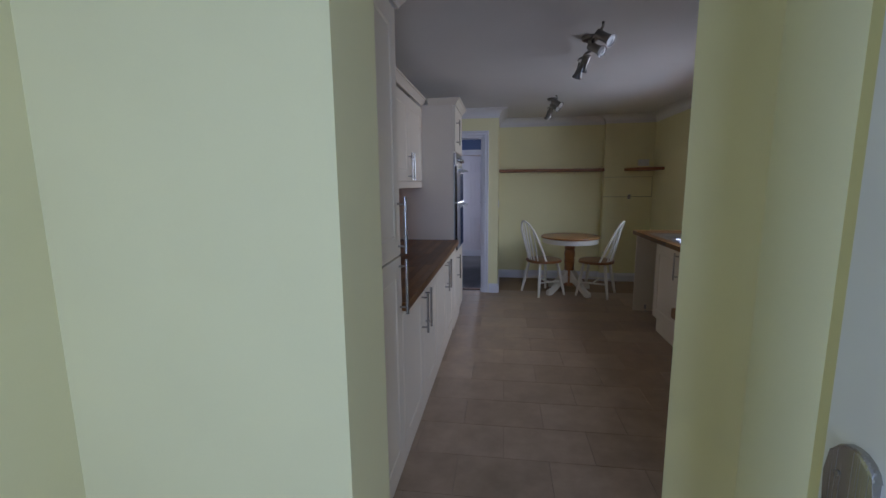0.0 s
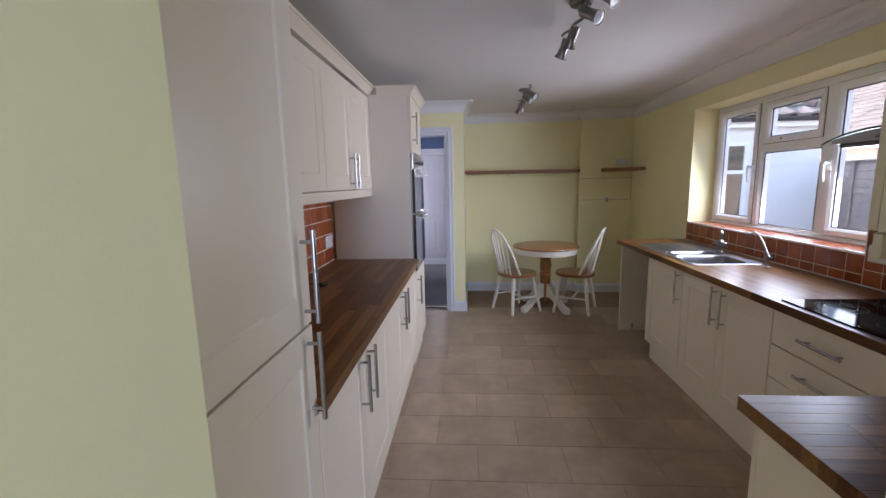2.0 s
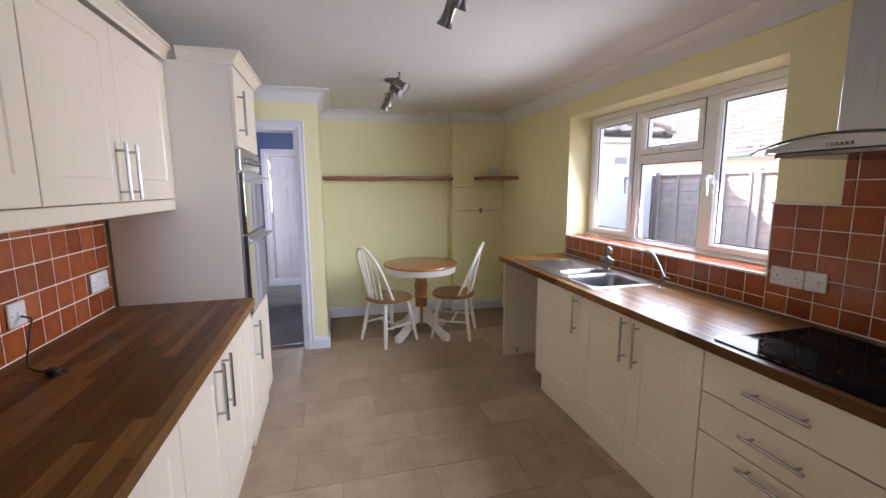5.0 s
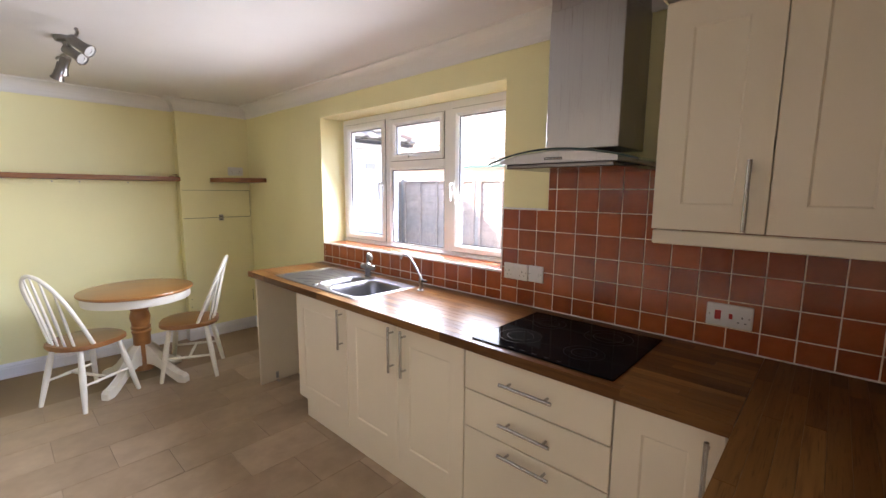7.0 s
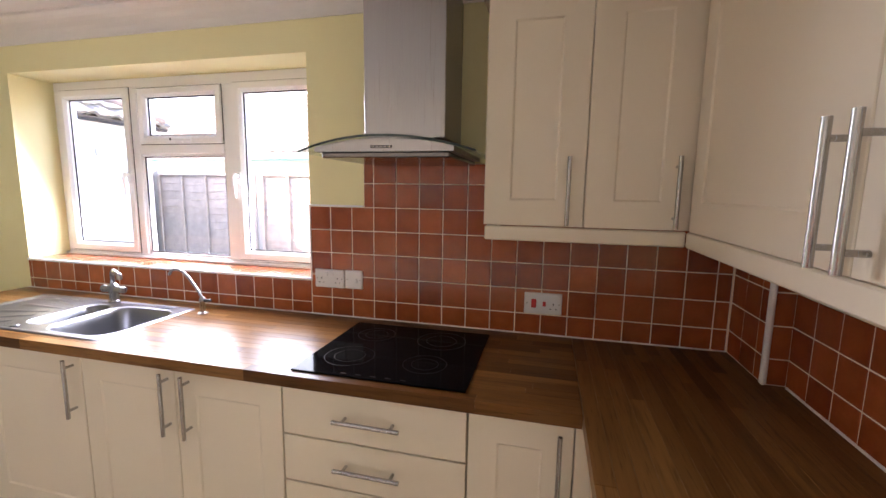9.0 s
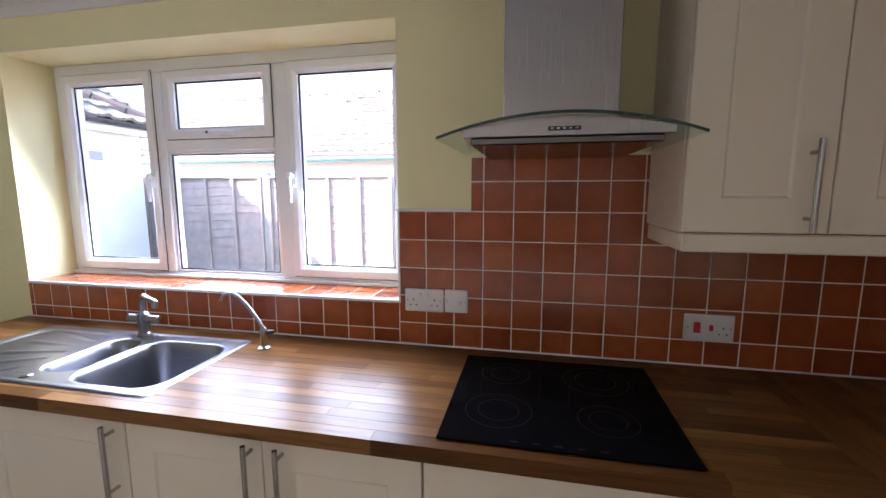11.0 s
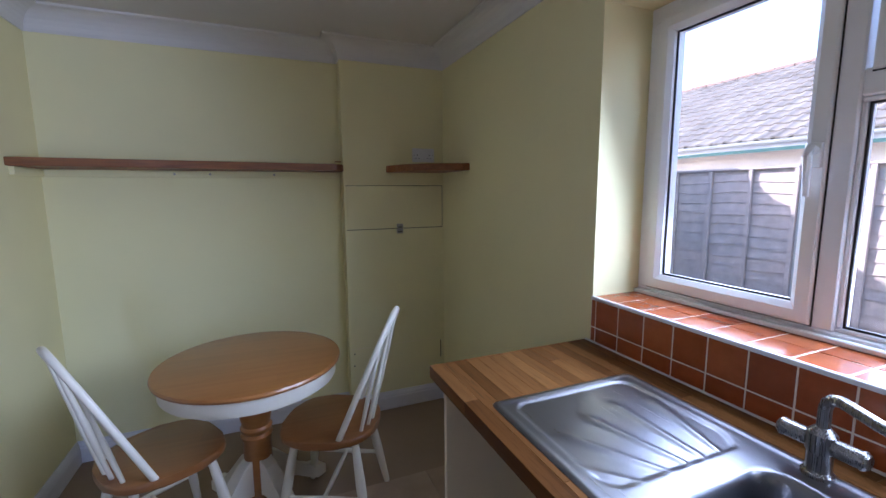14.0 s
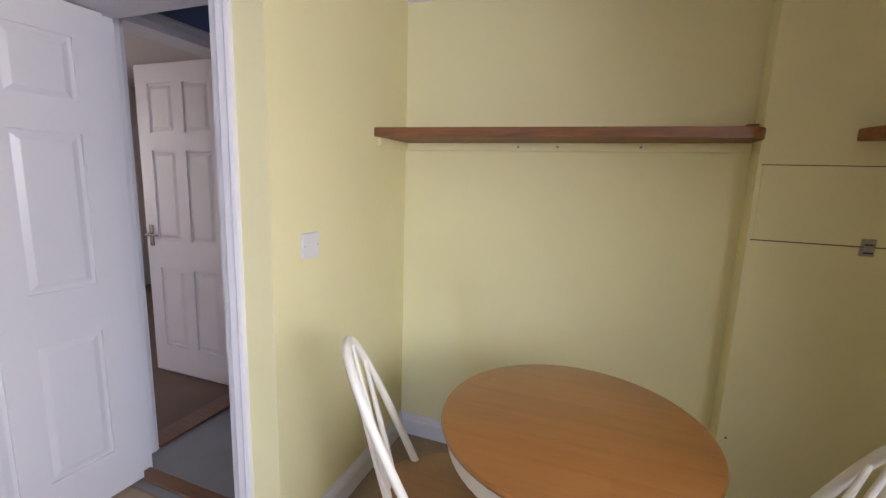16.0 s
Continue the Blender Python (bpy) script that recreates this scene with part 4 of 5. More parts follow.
bm = lathe(bmesh.new(), [(0.024, 0.0), (0.024, 0.010), (0.016, 0.018), (0.006, 0.022), (0.006, 0.032), (0.011, 0.036), (0.008, 0.042)], 20, (SINK[0] + 0.205, SINK[2] + 0.225, WT - 0.150))
part("plug", bm, BLACKPLASTIC, sink, "black rubber plug", True)
part("overflow_button", lathe(bmesh.new(), [(0.017, 0), (0.017, 0.003), (0.013, 0.005)], 24, (1.458, 4.135, WT + 0.0025)), SINKSTEEL, sink, "round pop-up waste button", True)

tap = thing("mixer_tap", pose(1.862, 4.115, WT + 0.003), "brushed steel two-knob mixer tap behind the sink", "tap")
part("body", lathe(bmesh.new(), [(0.027, 0), (0.027, 0.006), (0.021, 0.012), (0.021, 0.045), (0.024, 0.05), (0.024, 0.085), (0.018, 0.092), (0.012, 0.098)], 24), TAPMETAL, tap, "", True)
sp = [(0, 0, 0.09), (0, 0, 0.135)] + [(-0.02 * (1 - math.cos(radians(a))) , -0.035 * (1 - math.cos(radians(a))), 0.135 + 0.03 * math.sin(radians(a))) for a in (25, 50, 75, 90)] + [(-0.06, -0.10, 0.166), (-0.075, -0.135, 0.166), (-0.080, -0.147, 0.160)]
part("spout", tube(bmesh.new(), sp, 0.011, 12), TAPMETAL, tap, "swivel spout", True)
part("nozzle", rod(bmesh.new(), (-0.078, -0.143, 0.163), (-0.078, -0.143, 0.140), 0.0125), TAPMETAL, tap, "", True)
for s in (-1, 1):
    bm = rod(bmesh.new(), (0, s * 0.02, 0.066), (0, s * 0.062, 0.066), 0.017)
    rod(bm, (0, s * 0.062, 0.066), (0, s * 0.066, 0.066), 0.0185)
    rod(bm, (0, s * 0.066, 0.066), (0, s * 0.072, 0.066), 0.0185, 0.013)
    part("knob", bm, TAPMETAL, tap, "round tap knob", True)

filter_tap = thing("filter_tap", pose(1.832, 3.548, WT), "slim swan-neck drinking water tap on the oak worktop", "tap")
part("base", lathe(bmesh.new(), [(0.025, 0), (0.025, 0.004), (0.014, 0.010), (0.012, 0.05), (0.014, 0.055), (0.014, 0.072), (0.008, 0.080)], 20), TAPMETAL, filter_tap, "", True)
part("spout", tube(bmesh.new(), [(0, 0, 0.075), (-0.002, 0.02, 0.11), (-0.006, 0.06, 0.165), (-0.01, 0.085, 0.192), (-0.014, 0.107, 0.206), (-0.018, 0.128, 0.207), (-0.022, 0.145, 0.197), (-0.025, 0.156, 0.178)], 0.0068, 10), TAPMETAL, filter_tap, "thin swan-neck spout", True)
part("knob", rod(bmesh.new(), (0, -0.012, 0.062), (0.006, -0.042, 0.064), 0.009, 0.007), BLACKPLASTIC, filter_tap, "black tap lever", True)

hob = thing("ceramic_hob", pose(1.645, 2.50, WT), "black ceramic glass hob set in the oak worktop", "hob")
part("glass_top", boxes((-0.255, 0.26, -0.29, 0.29, 0.0005, 0.006), bevel=0.002), BLACKGLASS, hob)
for x, y, rr in ((-0.10, 0.155, 0.088), (0.13, 0.150, 0.075), (-0.10, -0.12, 0.075), (0.13, -0.12, 0.095)):
    for r in (rr, rr * 0.62):
        bm = bmesh.new()
        for k in range(48):
            a, b = 2 * math.pi * k / 48, 2 * math.pi * (k + 1) / 48
            bm.faces.new([bm.verts.new((x + q * math.cos(t), y + q * math.sin(t), 0.0063)) for q, t in ((r, a), (r, b), (r - 0.002, b), (r - 0.002, a))])
        bmesh.ops.remove_doubles(bm, verts=bm.verts, dist=1e-5)
        part("ring", bm, HOBRING, hob, "printed cooking zone ring")
for y in (-0.10, -0.05, 0.0, 0.05, 0.10):
    part("control_mark", boxes((-0.24, -0.235, y, y + 0.018, 0.006, 0.0064)), HOBRING, hob, "printed touch control")

hood = thing("cooker_hood", pose(0, 0, 0), "stainless chimney cooker hood with a curved glass canopy", "cooker hood")
HY = 2.515
part("chimney", boxes((1.71, WX - 0.001, HY - 0.152, HY + 0.152, 1.655, CZ - 0.11), (1.712, WX - 0.001, HY - 0.150, HY + 0.150, CZ - 0.11, CZ - 0.001), bevel=0.003), STEEL, hood, "brushed stainless chimney")


def sag(y, peak, drop, half):
    return peak - drop * ((y - HY) / half) ** 2


bm = bmesh.new()
top, bot = [], []
n = 24
cols = []
for i in range(n + 1):
    y = HY - 0.298 + 0.596 * i / n
    z = sag(y, 1.634, 0.046, 0.298)
    xf = 1.478 + 0.030 * ((y - HY) / 0.298) ** 2
    cols.append([bm.verts.new(p) for p in ((xf, y, z), (WX - 0.002, y, z), (WX - 0.002, y, z + 0.006), (xf, y, z + 0.006))])
for a, b in zip(cols, cols[1:]):
    for k in range(4):
        bm.faces.new((a[k], a[(k + 1) % 4], b[(k + 1) % 4], b[k]))
bm.faces.new(cols[0])
bm.faces.new(cols[-1])
part("glass_canopy", bm, HOODGLASS, hood, "curved greenish glass canopy", True)
bm = bmesh.new()
cols = []
for i in range(n + 1):
    y = HY - 0.298 + 0.596 * i / n
    z = sag(y, 1.634, 0.046, 0.298)
    xf = 1.478 + 0.030 * ((y - HY) / 0.298) ** 2
    cols.append([bm.verts.new(p) for p in ((xf - 0.002, y, z - 0.0005), (xf - 0.0003, y, z - 0.0005), (xf - 0.0003, y, z + 0.0065), (xf - 0.002, y, z + 0.0065))])
for a, b in zip(cols, cols[1:]):
    for k in range(4):
        bm.faces.new((a[k], a[(k + 1) % 4], b[(k + 1) % 4], b[k]))
bm.faces.new(cols[0])
bm.faces.new(cols[-1])
part("glass_edge", bm, GLASSEDGE, hood, "dark polished glass edge", True)
bm = bmesh.new()
cols = []
for i in range(n + 1):
    y = HY - 0.232 + 0.464 * i / n
    z = sag(y, 1.6335, 0.046, 0.298) - 0.001
    zb = 1.590
    cols.append([bm.verts.new(p) for p in ((1.500, y, min(zb, z - 0.002)), (WX - 0.003, y, min(zb, z - 0.002)), (WX - 0.003, y, z), (1.500, y, z))])
for a, b in zip(cols, cols[1:]):
    for k in range(4):
        bm.faces.new((a[k], a[(k + 1) % 4], b[(k + 1) % 4], b[k]))
bm.faces.new(cols[0])
bm.faces.new(cols[-1])
part("body", bm, STEEL, hood, "curved stainless front", True)
part("filter_box", boxes((1.515, WX - 0.012, HY - 0.215, HY + 0.215, 1.572, 1.5895), bevel=0.003), HOODBASE, hood, "polished steel filter housing")
part("control_strip", boxes((1.4985, 1.5005, HY - 0.036, HY + 0.036, 1.600, 1.609), bevel=0.0005), DARK, hood, "dark push button strip")
for k in range(5):
    part("button", boxes((1.496, 1.499, HY - 0.031 + k * 0.0135, HY - 0.023 + k * 0.0135, 1.602, 1.607), bevel=0.0005), CHROME, hood)

# ---- sockets and switches ----


def plate(name, m, w, h, label, category, rockers=(), pins=(), reds=(), screws=True):
    """Wall plate; local x across, z up, its back at y = 0 and its face at y = -0.01."""
    s = thing(name, m, label, category, "wall sockets and switches")
    part("faceplate", boxes((-w / 2, w / 2, -0.010, 0, -h / 2, h / 2), bevel=0.003), PLASTIC, s)
    for x, z in rockers:
        part("rocker", boxes((x - 0.007, x + 0.007, -0.014, -0.009, z - 0.008, z + 0.008), bevel=0.002), PLASTIC, s, "white rocker switch")
    for x, z, rw, rh in reds:
        part("red_switch", boxes((x - rw, x + rw, -0.014, -0.009, z - rh, z + rh), bevel=0.002), RED, s, "red rocker switch")
    for x, z in pins:
        part("pin_slots", boxes((x - 0.002, x + 0.002, -0.0104, -0.0098, z + 0.006, z + 0.014), (x - 0.014, x - 0.008, -0.0104, -0.0098, z - 0.012, z - 0.008), (x + 0.008, x + 0.014, -0.0104, -0.0098, z - 0.012, z - 0.008)), DARK, s, "dark socket slots")
    if screws:
        for x in (-w / 2 + 0.011, w / 2 - 0.011):
            bm = lathe(bmesh.new(), [(0.003, 0), (0.003, 0.0008), (0.0015, 0.001)], 10)
            bm.transform(pose(x, -0.0098, 0, 90, 0, 0))
            part("screw", bm, STEEL, s)
    return s


DBL = dict(rockers=((-0.014, 0.020), (0.014, 0.020)), pins=((-0.040, -0.008), (0.040, -0.008)))
plate("double_socket", pose(WX - 0.006, 2.966, 1.062, 0, 0, R), 0.147, 0.086, "white double power socket on the terracotta tiles", "socket", **DBL)
plate("fused_switch", pose(WX - 0.006, 2.845, 1.064, 0, 0, R), 0.086, 0.086, "white fused switch on the terracotta tiles", "switch", rockers=((0.014, -0.004),))
plate("cooker_switch", pose(WX - 0.006, 2.005, 1.020, 0, 0, R), 0.150, 0.088, "white cooker switch with red rocker and one socket", "socket", pins=((0.042, -0.010),), reds=((-0.036, 0.0, 0.010, 0.018), (0.006, 0.0, 0.006, 0.010)))
plate("single_socket", pose(LX + 0.006, 3.85, 1.045, 0, 0, Lf), 0.15, 0.086, "white double socket on the tiles beside the oven tower", "socket", **DBL)
plate("fused_spur", pose(LX + 0.006, 3.30, 1.045, 0, 0, Lf), 0.086, 0.086, "white fused outlet with a loose cable", "switch", rockers=((0.0, 0.0),))
plate("light_switch", pose(AX, 5.648, 1.145, 0, 0, Lf), 0.09, 0.09, "white plastic light switch on the lemon wall", "switch", rockers=((0.0, 0.0),))
plate("double_socket", pose(1.845, PY, 1.668, 0, 0, 0), 0.147, 0.086, "white double power socket above the small shelf", "socket", **DBL)
plate("fused_switch", pose(0.785, NY + 0.008, 1.09, 0, 0, 180), 0.086, 0.086, "white switch on the return's tiles", "switch", rockers=((0.0, 0.0),))

cable = thing("loose_cable", pose(0, 0, 0), "black loose cable with a plug lying on the worktop", "cable")
part("flex", tube(bmesh.new(), [(LX + 0.018, 3.31, 1.035), (LX + 0.06, 3.29, 1.03), (LX + 0.075, 3.24, 0.98), (LX + 0.085, 3.20, 0.92), (LX + 0.10, 3.17, WT + 0.008), (LX + 0.14, 3.14, WT + 0.005), (LX + 0.18, 3.12, WT + 0.006)], 0.0035, 8), DARK, cable, "", True)
bm = boxes((-0.022, 0.022, -0.014, 0.014, 0, 0.022), bevel=0.005)
for k in (-1, 1):
    box(bm, 0.022, 0.042, k * 0.008 - 0.002, k * 0.008 + 0.002, 0.008, 0.012)
bm.transform(pose(LX + 0.21, 3.10, WT + 0.001, 0, 0, -25))
part("plug", bm, DARK, cable, "black plug with metal pins")

# ---- hatch, shelves, wall marks ----
hatch = thing("access_hatch", pose(1.345, PY, 1.205), "lemon painted access hatch with a small metal catch", "hatch")
part("cover", boxes((0.006, 0.628, -0.005, 0.0, 0.003, 0.270), bevel=0.001), WALL, hatch)
part("gap", boxes((0, 0.632, -0.0012, 0.001, -0.001, 0.003), (0.628, 0.632, -0.0012, 0.001, 0.003, 0.270), (0, 0.632, -0.0012, 0.001, 0.270, 0.273)), DARK, hatch, "dark gap round the cover")
bm = boxes((0.315, 0.355, -0.010, -0.005, 0.004, 0.03), (0.315, 0.355, -0.008, -0.001, -0.03, -0.002), (0.325, 0.345, -0.014, -0.009, -0.022, 0.022), bevel=0.001)
part("catch", bm, STEEL, hatch, "small steel toggle catch")
for z in (0.01, -0.018):
    part("catch_slot", boxes((0.322, 0.348, -0.0145, -0.0138, z - 0.003, z + 0.003)), DARK, hatch, "dark slot of the catch")
tagged(link("wall_slot", boxes((1.955, 1.960, PY - 0.0015, PY + 0.001, 0.30, 0.42)), DARK), "thin dark slot in the painted pier", "slot")
for x, z in ((1.365, 0.41), (1.362, 0.33)):
    tagged(link("wall_plug", lathe(bmesh.new(), [(0.004, 0), (0.004, 0.002), (0.001, 0.0025)], 10), DARK), "small dark screw hole in the pier", "screw").matrix_world = pose(x, PY, z, 90, 0, 0)
tagged(link("wall_crack", boxes((PX + 0.01, 1.95, PY - 0.0008, PY + 0.001, 0.440, 0.4416)), GROUT), "faint joint line across the pier", "joint")

shelf = bmesh.new()
SHZ = 1.598
outline = [(AX + 0.001, 6.399), (AX + 0.001, 6.088), (1.262, 6.190)] + [(1.262 + 0.068 * math.sin(radians(a)), 6.262 - 0.072 * math.cos(radians(a))) for a in range(15, 91, 15)] + [(1.333, 6.399)]
prism(shelf, outline, "z", SHZ - 0.038, SHZ)
bmesh.ops.bevel(shelf, geom=[e for e in shelf.edges if abs(e.verts[0].co.z - e.verts[1].co.z) < 1e-6], offset=0.004, segments=2, affect="EDGES", profile=0.5)
tagged(link("long_shelf", shelf, SHELFWOOD), "long stained oak shelf across the alcove", "shelf")
batten = thing("shelf_batten", pose(0, 0, 0), "lemon painted batten under the long shelf", "batten")
part("back_batten", boxes((AX + 0.02, PX - 0.005, FY - 0.022, FY, SHZ - 0.075, SHZ - 0.039), bevel=0.002), WALL, batten)
part("side_batten", boxes((AX, AX + 0.02, 6.115, FY - 0.002, SHZ - 0.075, SHZ - 0.039), bevel=0.002), WALL, batten)
for x in (0.45, 0.62, 0.95):
    bm = lathe(bmesh.new(), [(0.006, 0), (0.006, 0.002), (0.003, 0.003)], 10)
    bm.transform(pose(x, FY - 0.022, SHZ - 0.057, 90, 0, 0))
    part("screw", bm, STEEL, batten)
tagged(link("shelf_bracket", boxes((1.27, 1.30, 6.34, 6.37, SHZ, SHZ + 0.012), (1.295, 1.335, 6.345, 6.365, SHZ + 0.02, SHZ + 0.026), bevel=0.002), SHELFWOOD), "small brown offcut at the end of the shelf", "block")
cshelf = bmesh.new()
prism(cshelf, [(1.60, PY - 0.001), (1.60, 6.262)] + [(WX - 0.001 - 0.36 * math.cos(radians(a)), 6.24 - 0.32 * math.sin(radians(a))) for a in range(8, 86, 7)] + [(WX - 0.03, 5.90), (WX - 0.001, 5.90), (WX - 0.001, PY - 0.001)], "z", SHZ - 0.04, SHZ)
bmesh.ops.bevel(cshelf, geom=[e for e in cshelf.edges if abs(e.verts[0].co.z - e.verts[1].co.z) < 1e-6], offset=0.004, segments=2, affect="EDGES", profile=0.5)
tagged(link("corner_shelf", cshelf, SHELFWOOD), "stained oak quadrant shelf in the corner", "shelf")

# ---- ceiling spotlights ----


def spot_bar(at):
    s = thing("ceiling_spotlight", pose(*at), "brushed steel ceiling bar with four adjustable spotlights", "ceiling light", "ceiling spotlights")
    part("base_plate", lathe(bmesh.new(), [(0.055, 0), (0.055, -0.012), (0.048, -0.022), (0.02, -0.024), (0.012, -0.05)], 28), SPOTMETAL, s, "round ceiling rose", True)
    bar = [(0.012 * math.sin(k * 1.1), -0.36 + 0.72 * k / 16, -0.05 - 0.02 * math.cos((k - 8) / 8 * math.pi) - 0.012) for k in range(17)]
    part("bar", tube(bmesh.new(), bar, 0.008, 10), SPOTMETAL, s, "curved steel bar", True)
    for y, aim in ((-0.33, (0.62, -0.50, -0.55)), (-0.12, (0.55, -0.60, -0.50)), (0.14, (-0.22, 0.48, -0.80)), (0.33, (-0.25, 0.45, -0.80))):
        d = Vector(aim).normalized()
        p = Vector((0.0, y, -0.065))
        q = p + Vector((0.0, 0.0, -0.035))
        bm = rod(bmesh.new(), p, q, 0.006)
        part("stem", bm, SPOTMETAL, s, "", True)
        bm = lathe(bmesh.new(), [(0.010, -0.052), (0.026, -0.050), (0.025, -0.02), (0.024, 0.0), (0.027, 0.03), (0.036, 0.052), (0.034, 0.052), (0.030, 0.046), (0.008, 0.044)], 22)
        bm.transform(Matrix.Translation(q + d * 0.02) @ d.to_track_quat("Z", "Y").to_matrix().to_4x4())
        head = part("spot_head", bm, SPOTMETAL, s, "flared steel lamp head", True)
        bm = lathe(bmesh.new(), [(0.029, 0.0450), (0.028, 0.049), (0.014, 0.050), (0.013, 0.047), (0.005, 0.0475)], 22)
        bm.transform(Matrix.Translation(q + d * 0.02) @ d.to_track_quat("Z", "Y").to_matrix().to_4x4())
        part("bulb", bm, LAMPGLASS, head, "unlit reflector bulb", True)
    return s


first = spot_bar((0.485, 3.0, CZ))
copy_thing(first, pose(0.465, 4.95, CZ))

# ---- table and chairs ----
table = thing("round_table", pose(0.803, 5.605, 0), "round pedestal table with honey wood top and white apron", "table")
TH, TR = 0.735, 0.368
part("tabletop", lathe(bmesh.new(), [(0.02, TH - 0.024), (TR - 0.012, TH - 0.024), (TR - 0.003, TH - 0.019), (TR, TH - 0.010), (TR - 0.004, TH - 0.002), (TR - 0.012, TH)], 72), TABLEWOOD, table, "honey lacquered wooden top", True)
part("apron", lathe(bmesh.new(), [(TR - 0.045, TH - 0.085), (TR - 0.025, TH - 0.085), (TR - 0.022, TH - 0.08), (TR - 0.022, TH - 0.0245), (TR - 0.045, TH - 0.0245)], 72), CHAIRPAINT, table, "off-white painted apron", True)
part("pedestal", lathe(bmesh.new(), [(0.058, 0.085), (0.064, 0.09), (0.064, 0.10), (0.058, 0.108), (0.058, 0.375), (0.064, 0.385), (0.066, 0.397), (0.056, 0.408), (0.064, 0.418), (0.066, 0.430), (0.057, 0.442), (0.062, 0.470), (0.068, 0.505), (0.062, 0.540), (0.054, 0.560), (0.062, 0.570), (0.066, 0.582), (0.056, 0.592), (0.064, 0.602), (0.066, 0.612), (0.058, 0.622), (0.060, 0.66), (0.078, TH - 0.0245)], 32), TABLEWOOD, table, "turned honey wood column", True)
for k in range(4):
    bm = bmesh.new()
    upper = [(0.045, 0.30), (0.09, 0.27), (0.15, 0.20), (0.22, 0.115), (0.28, 0.075), (0.335, 0.065), (0.355, 0.045), (0.355, 0.0)]
    lower = [(0.30, 0.0), (0.29, 0.018), (0.24, 0.045), (0.18, 0.09), (0.12, 0.135), (0.08, 0.145), (0.045, 0.13)]
    prism(bm, upper + lower, "y", -0.030, 0.030)
    bmesh.ops.bevel(bm, geom=[e for e in bm.edges if abs(e.verts[0].co.y - e.verts[1].co.y) < 1e-6], offset=0.006, segments=2, affect="EDGES", profile=0.5)
    bm.transform(pose(0, 0, 0, 0, 0, -144 + 90 * k))
    part("foot", bm, CHAIRPAINT, table, "off-white curved foot")


def windsor_chair(m, label):
    """Hoop-back chair; it faces local +x."""
    c = thing("windsor_chair", m, label, "chair", "chairs at the table")
    sz = 0.445
    bm = bmesh.new()
    outline = []
    for k in range(40):
        a = 2 * math.pi * k / 40
        ca, sa = math.cos(a), math.sin(a)
        r = 1.0 / (abs(ca) ** 2.8 + abs(sa) ** 2.8) ** (1 / 2.8)
        outline.append((0.205 * r * ca + 0.01, (0.205 + 0.012 * ca) * r * sa))
    prism(bm, outline, "z", sz - 0.032, sz)
    bmesh.ops.bevel(bm, geom=[e for e in bm.edges if abs(e.verts[0].co.z - e.verts[1].co.z) < 1e-6], offset=0.010, segments=3, affect="EDGES", profile=0.5)
    part("seat", bm, SEATWOOD, c, "brown lacquered saddle seat", True)
    tops = {}
    for x, y in ((0.13, 0.125), (0.13, -0.125), (-0.12, 0.12), (-0.12, -0.12)):
        foot = Vector((x * 1.0 + math.copysign(0.065, x), y + math.copysign(0.075, y), 0))
        head = Vector((x, y, sz - 0.03))
        tops[x > 0, y > 0] = (foot, head)
        part("leg", tube(bmesh.new(), [foot, foot.lerp(head, 0.3), foot.lerp(head, 0.55), foot.lerp(head, 0.85), head], 0.017, 14, (0.0135, 0.018, 0.0205, 0.017, 0.014)), CHAIRPAINT, c, "off-white turned leg", True)
    mids = []
    for s in (True, False):
        a = tops[True, s][0].lerp(tops[True, s][1], 0.42)
        b = tops[False, s][0].lerp(tops[False, s][1], 0.42)
        mids.append((a + b) / 2)
        part("stretcher", tube(bmesh.new(), [a, a.lerp(b, 0.5), b], 0.01, 10, (0.008, 0.0115, 0.008)), CHAIRPAINT, c, "", True)
    part("stretcher", tube(bmesh.new(), [mids[0], (mids[0] + mids[1]) / 2, mids[1]], 0.01, 10, (0.008, 0.0115, 0.008)), CHAIRPAINT, c, "", True)
    # hoop, leaning back
    def back(y, h):
        return Vector((-0.070 - 0.215 * h / 0.50, y, sz - 0.005 + h))
    hoop = []
    for k in range(25):
        a = math.pi * k / 24
        y = -0.175 * math.cos(a)
        h = 0.50 * math.sin(a) ** 0.72 if 0 < k < 24 else 0.0
        y *= 1.0 + 0.12 * math.sin(a)
        hoop.append(back(y, h))
    part("hoop", tube(bmesh.new(), hoop, 0.0125, 12), CHAIRPAINT, c, "off-white bent hoop back", True)
    for k in range(5):
        yb = -0.105 + 0.0525 * k
        yt = yb * 1.18
        ht = 0.50 * max(0.05, 1 - (abs(yt) / 0.196) ** 2.3) ** 0.5
        a, b = Vector((-0.168 + 2.2 * yb * yb, yb, sz - 0.005)), back(yt, ht - 0.006)
        part("spindle", tube(bmesh.new(), [a, a.lerp(b, 0.35), b], 0.0075, 10, (0.0075, 0.010, 0.006)), CHAIRPAINT, c, "", True)
    return c


windsor_chair(pose(0.458, 5.526, 0, 0, 0, 30), "off-white hoop-back chair with brown seat facing the table")
windsor_chair(pose(1.128, 5.512, 0, 0, 0, 154), "off-white hoop-back chair with brown seat near the pier")

# ---- outside ----
structure("ground", boxes((WX + 0.30, 400, -300, 300, -0.35, -0.15), (-400, WX + 0.30, 12.5, 300, -0.35, -0.15), (-400, WX + 0.30, -300, -2.6, -0.35, -0.15), (-400, -5.0, -2.6, 12.5, -0.35, -0.15)), GROUND, "pale gravel and paving ground", "ground")
FXX = 5.56
fence = thing("fence", pose(0, 0, 0), "weathered larch-lap panel fence between the gardens", "fence")
PANEL = 1.83
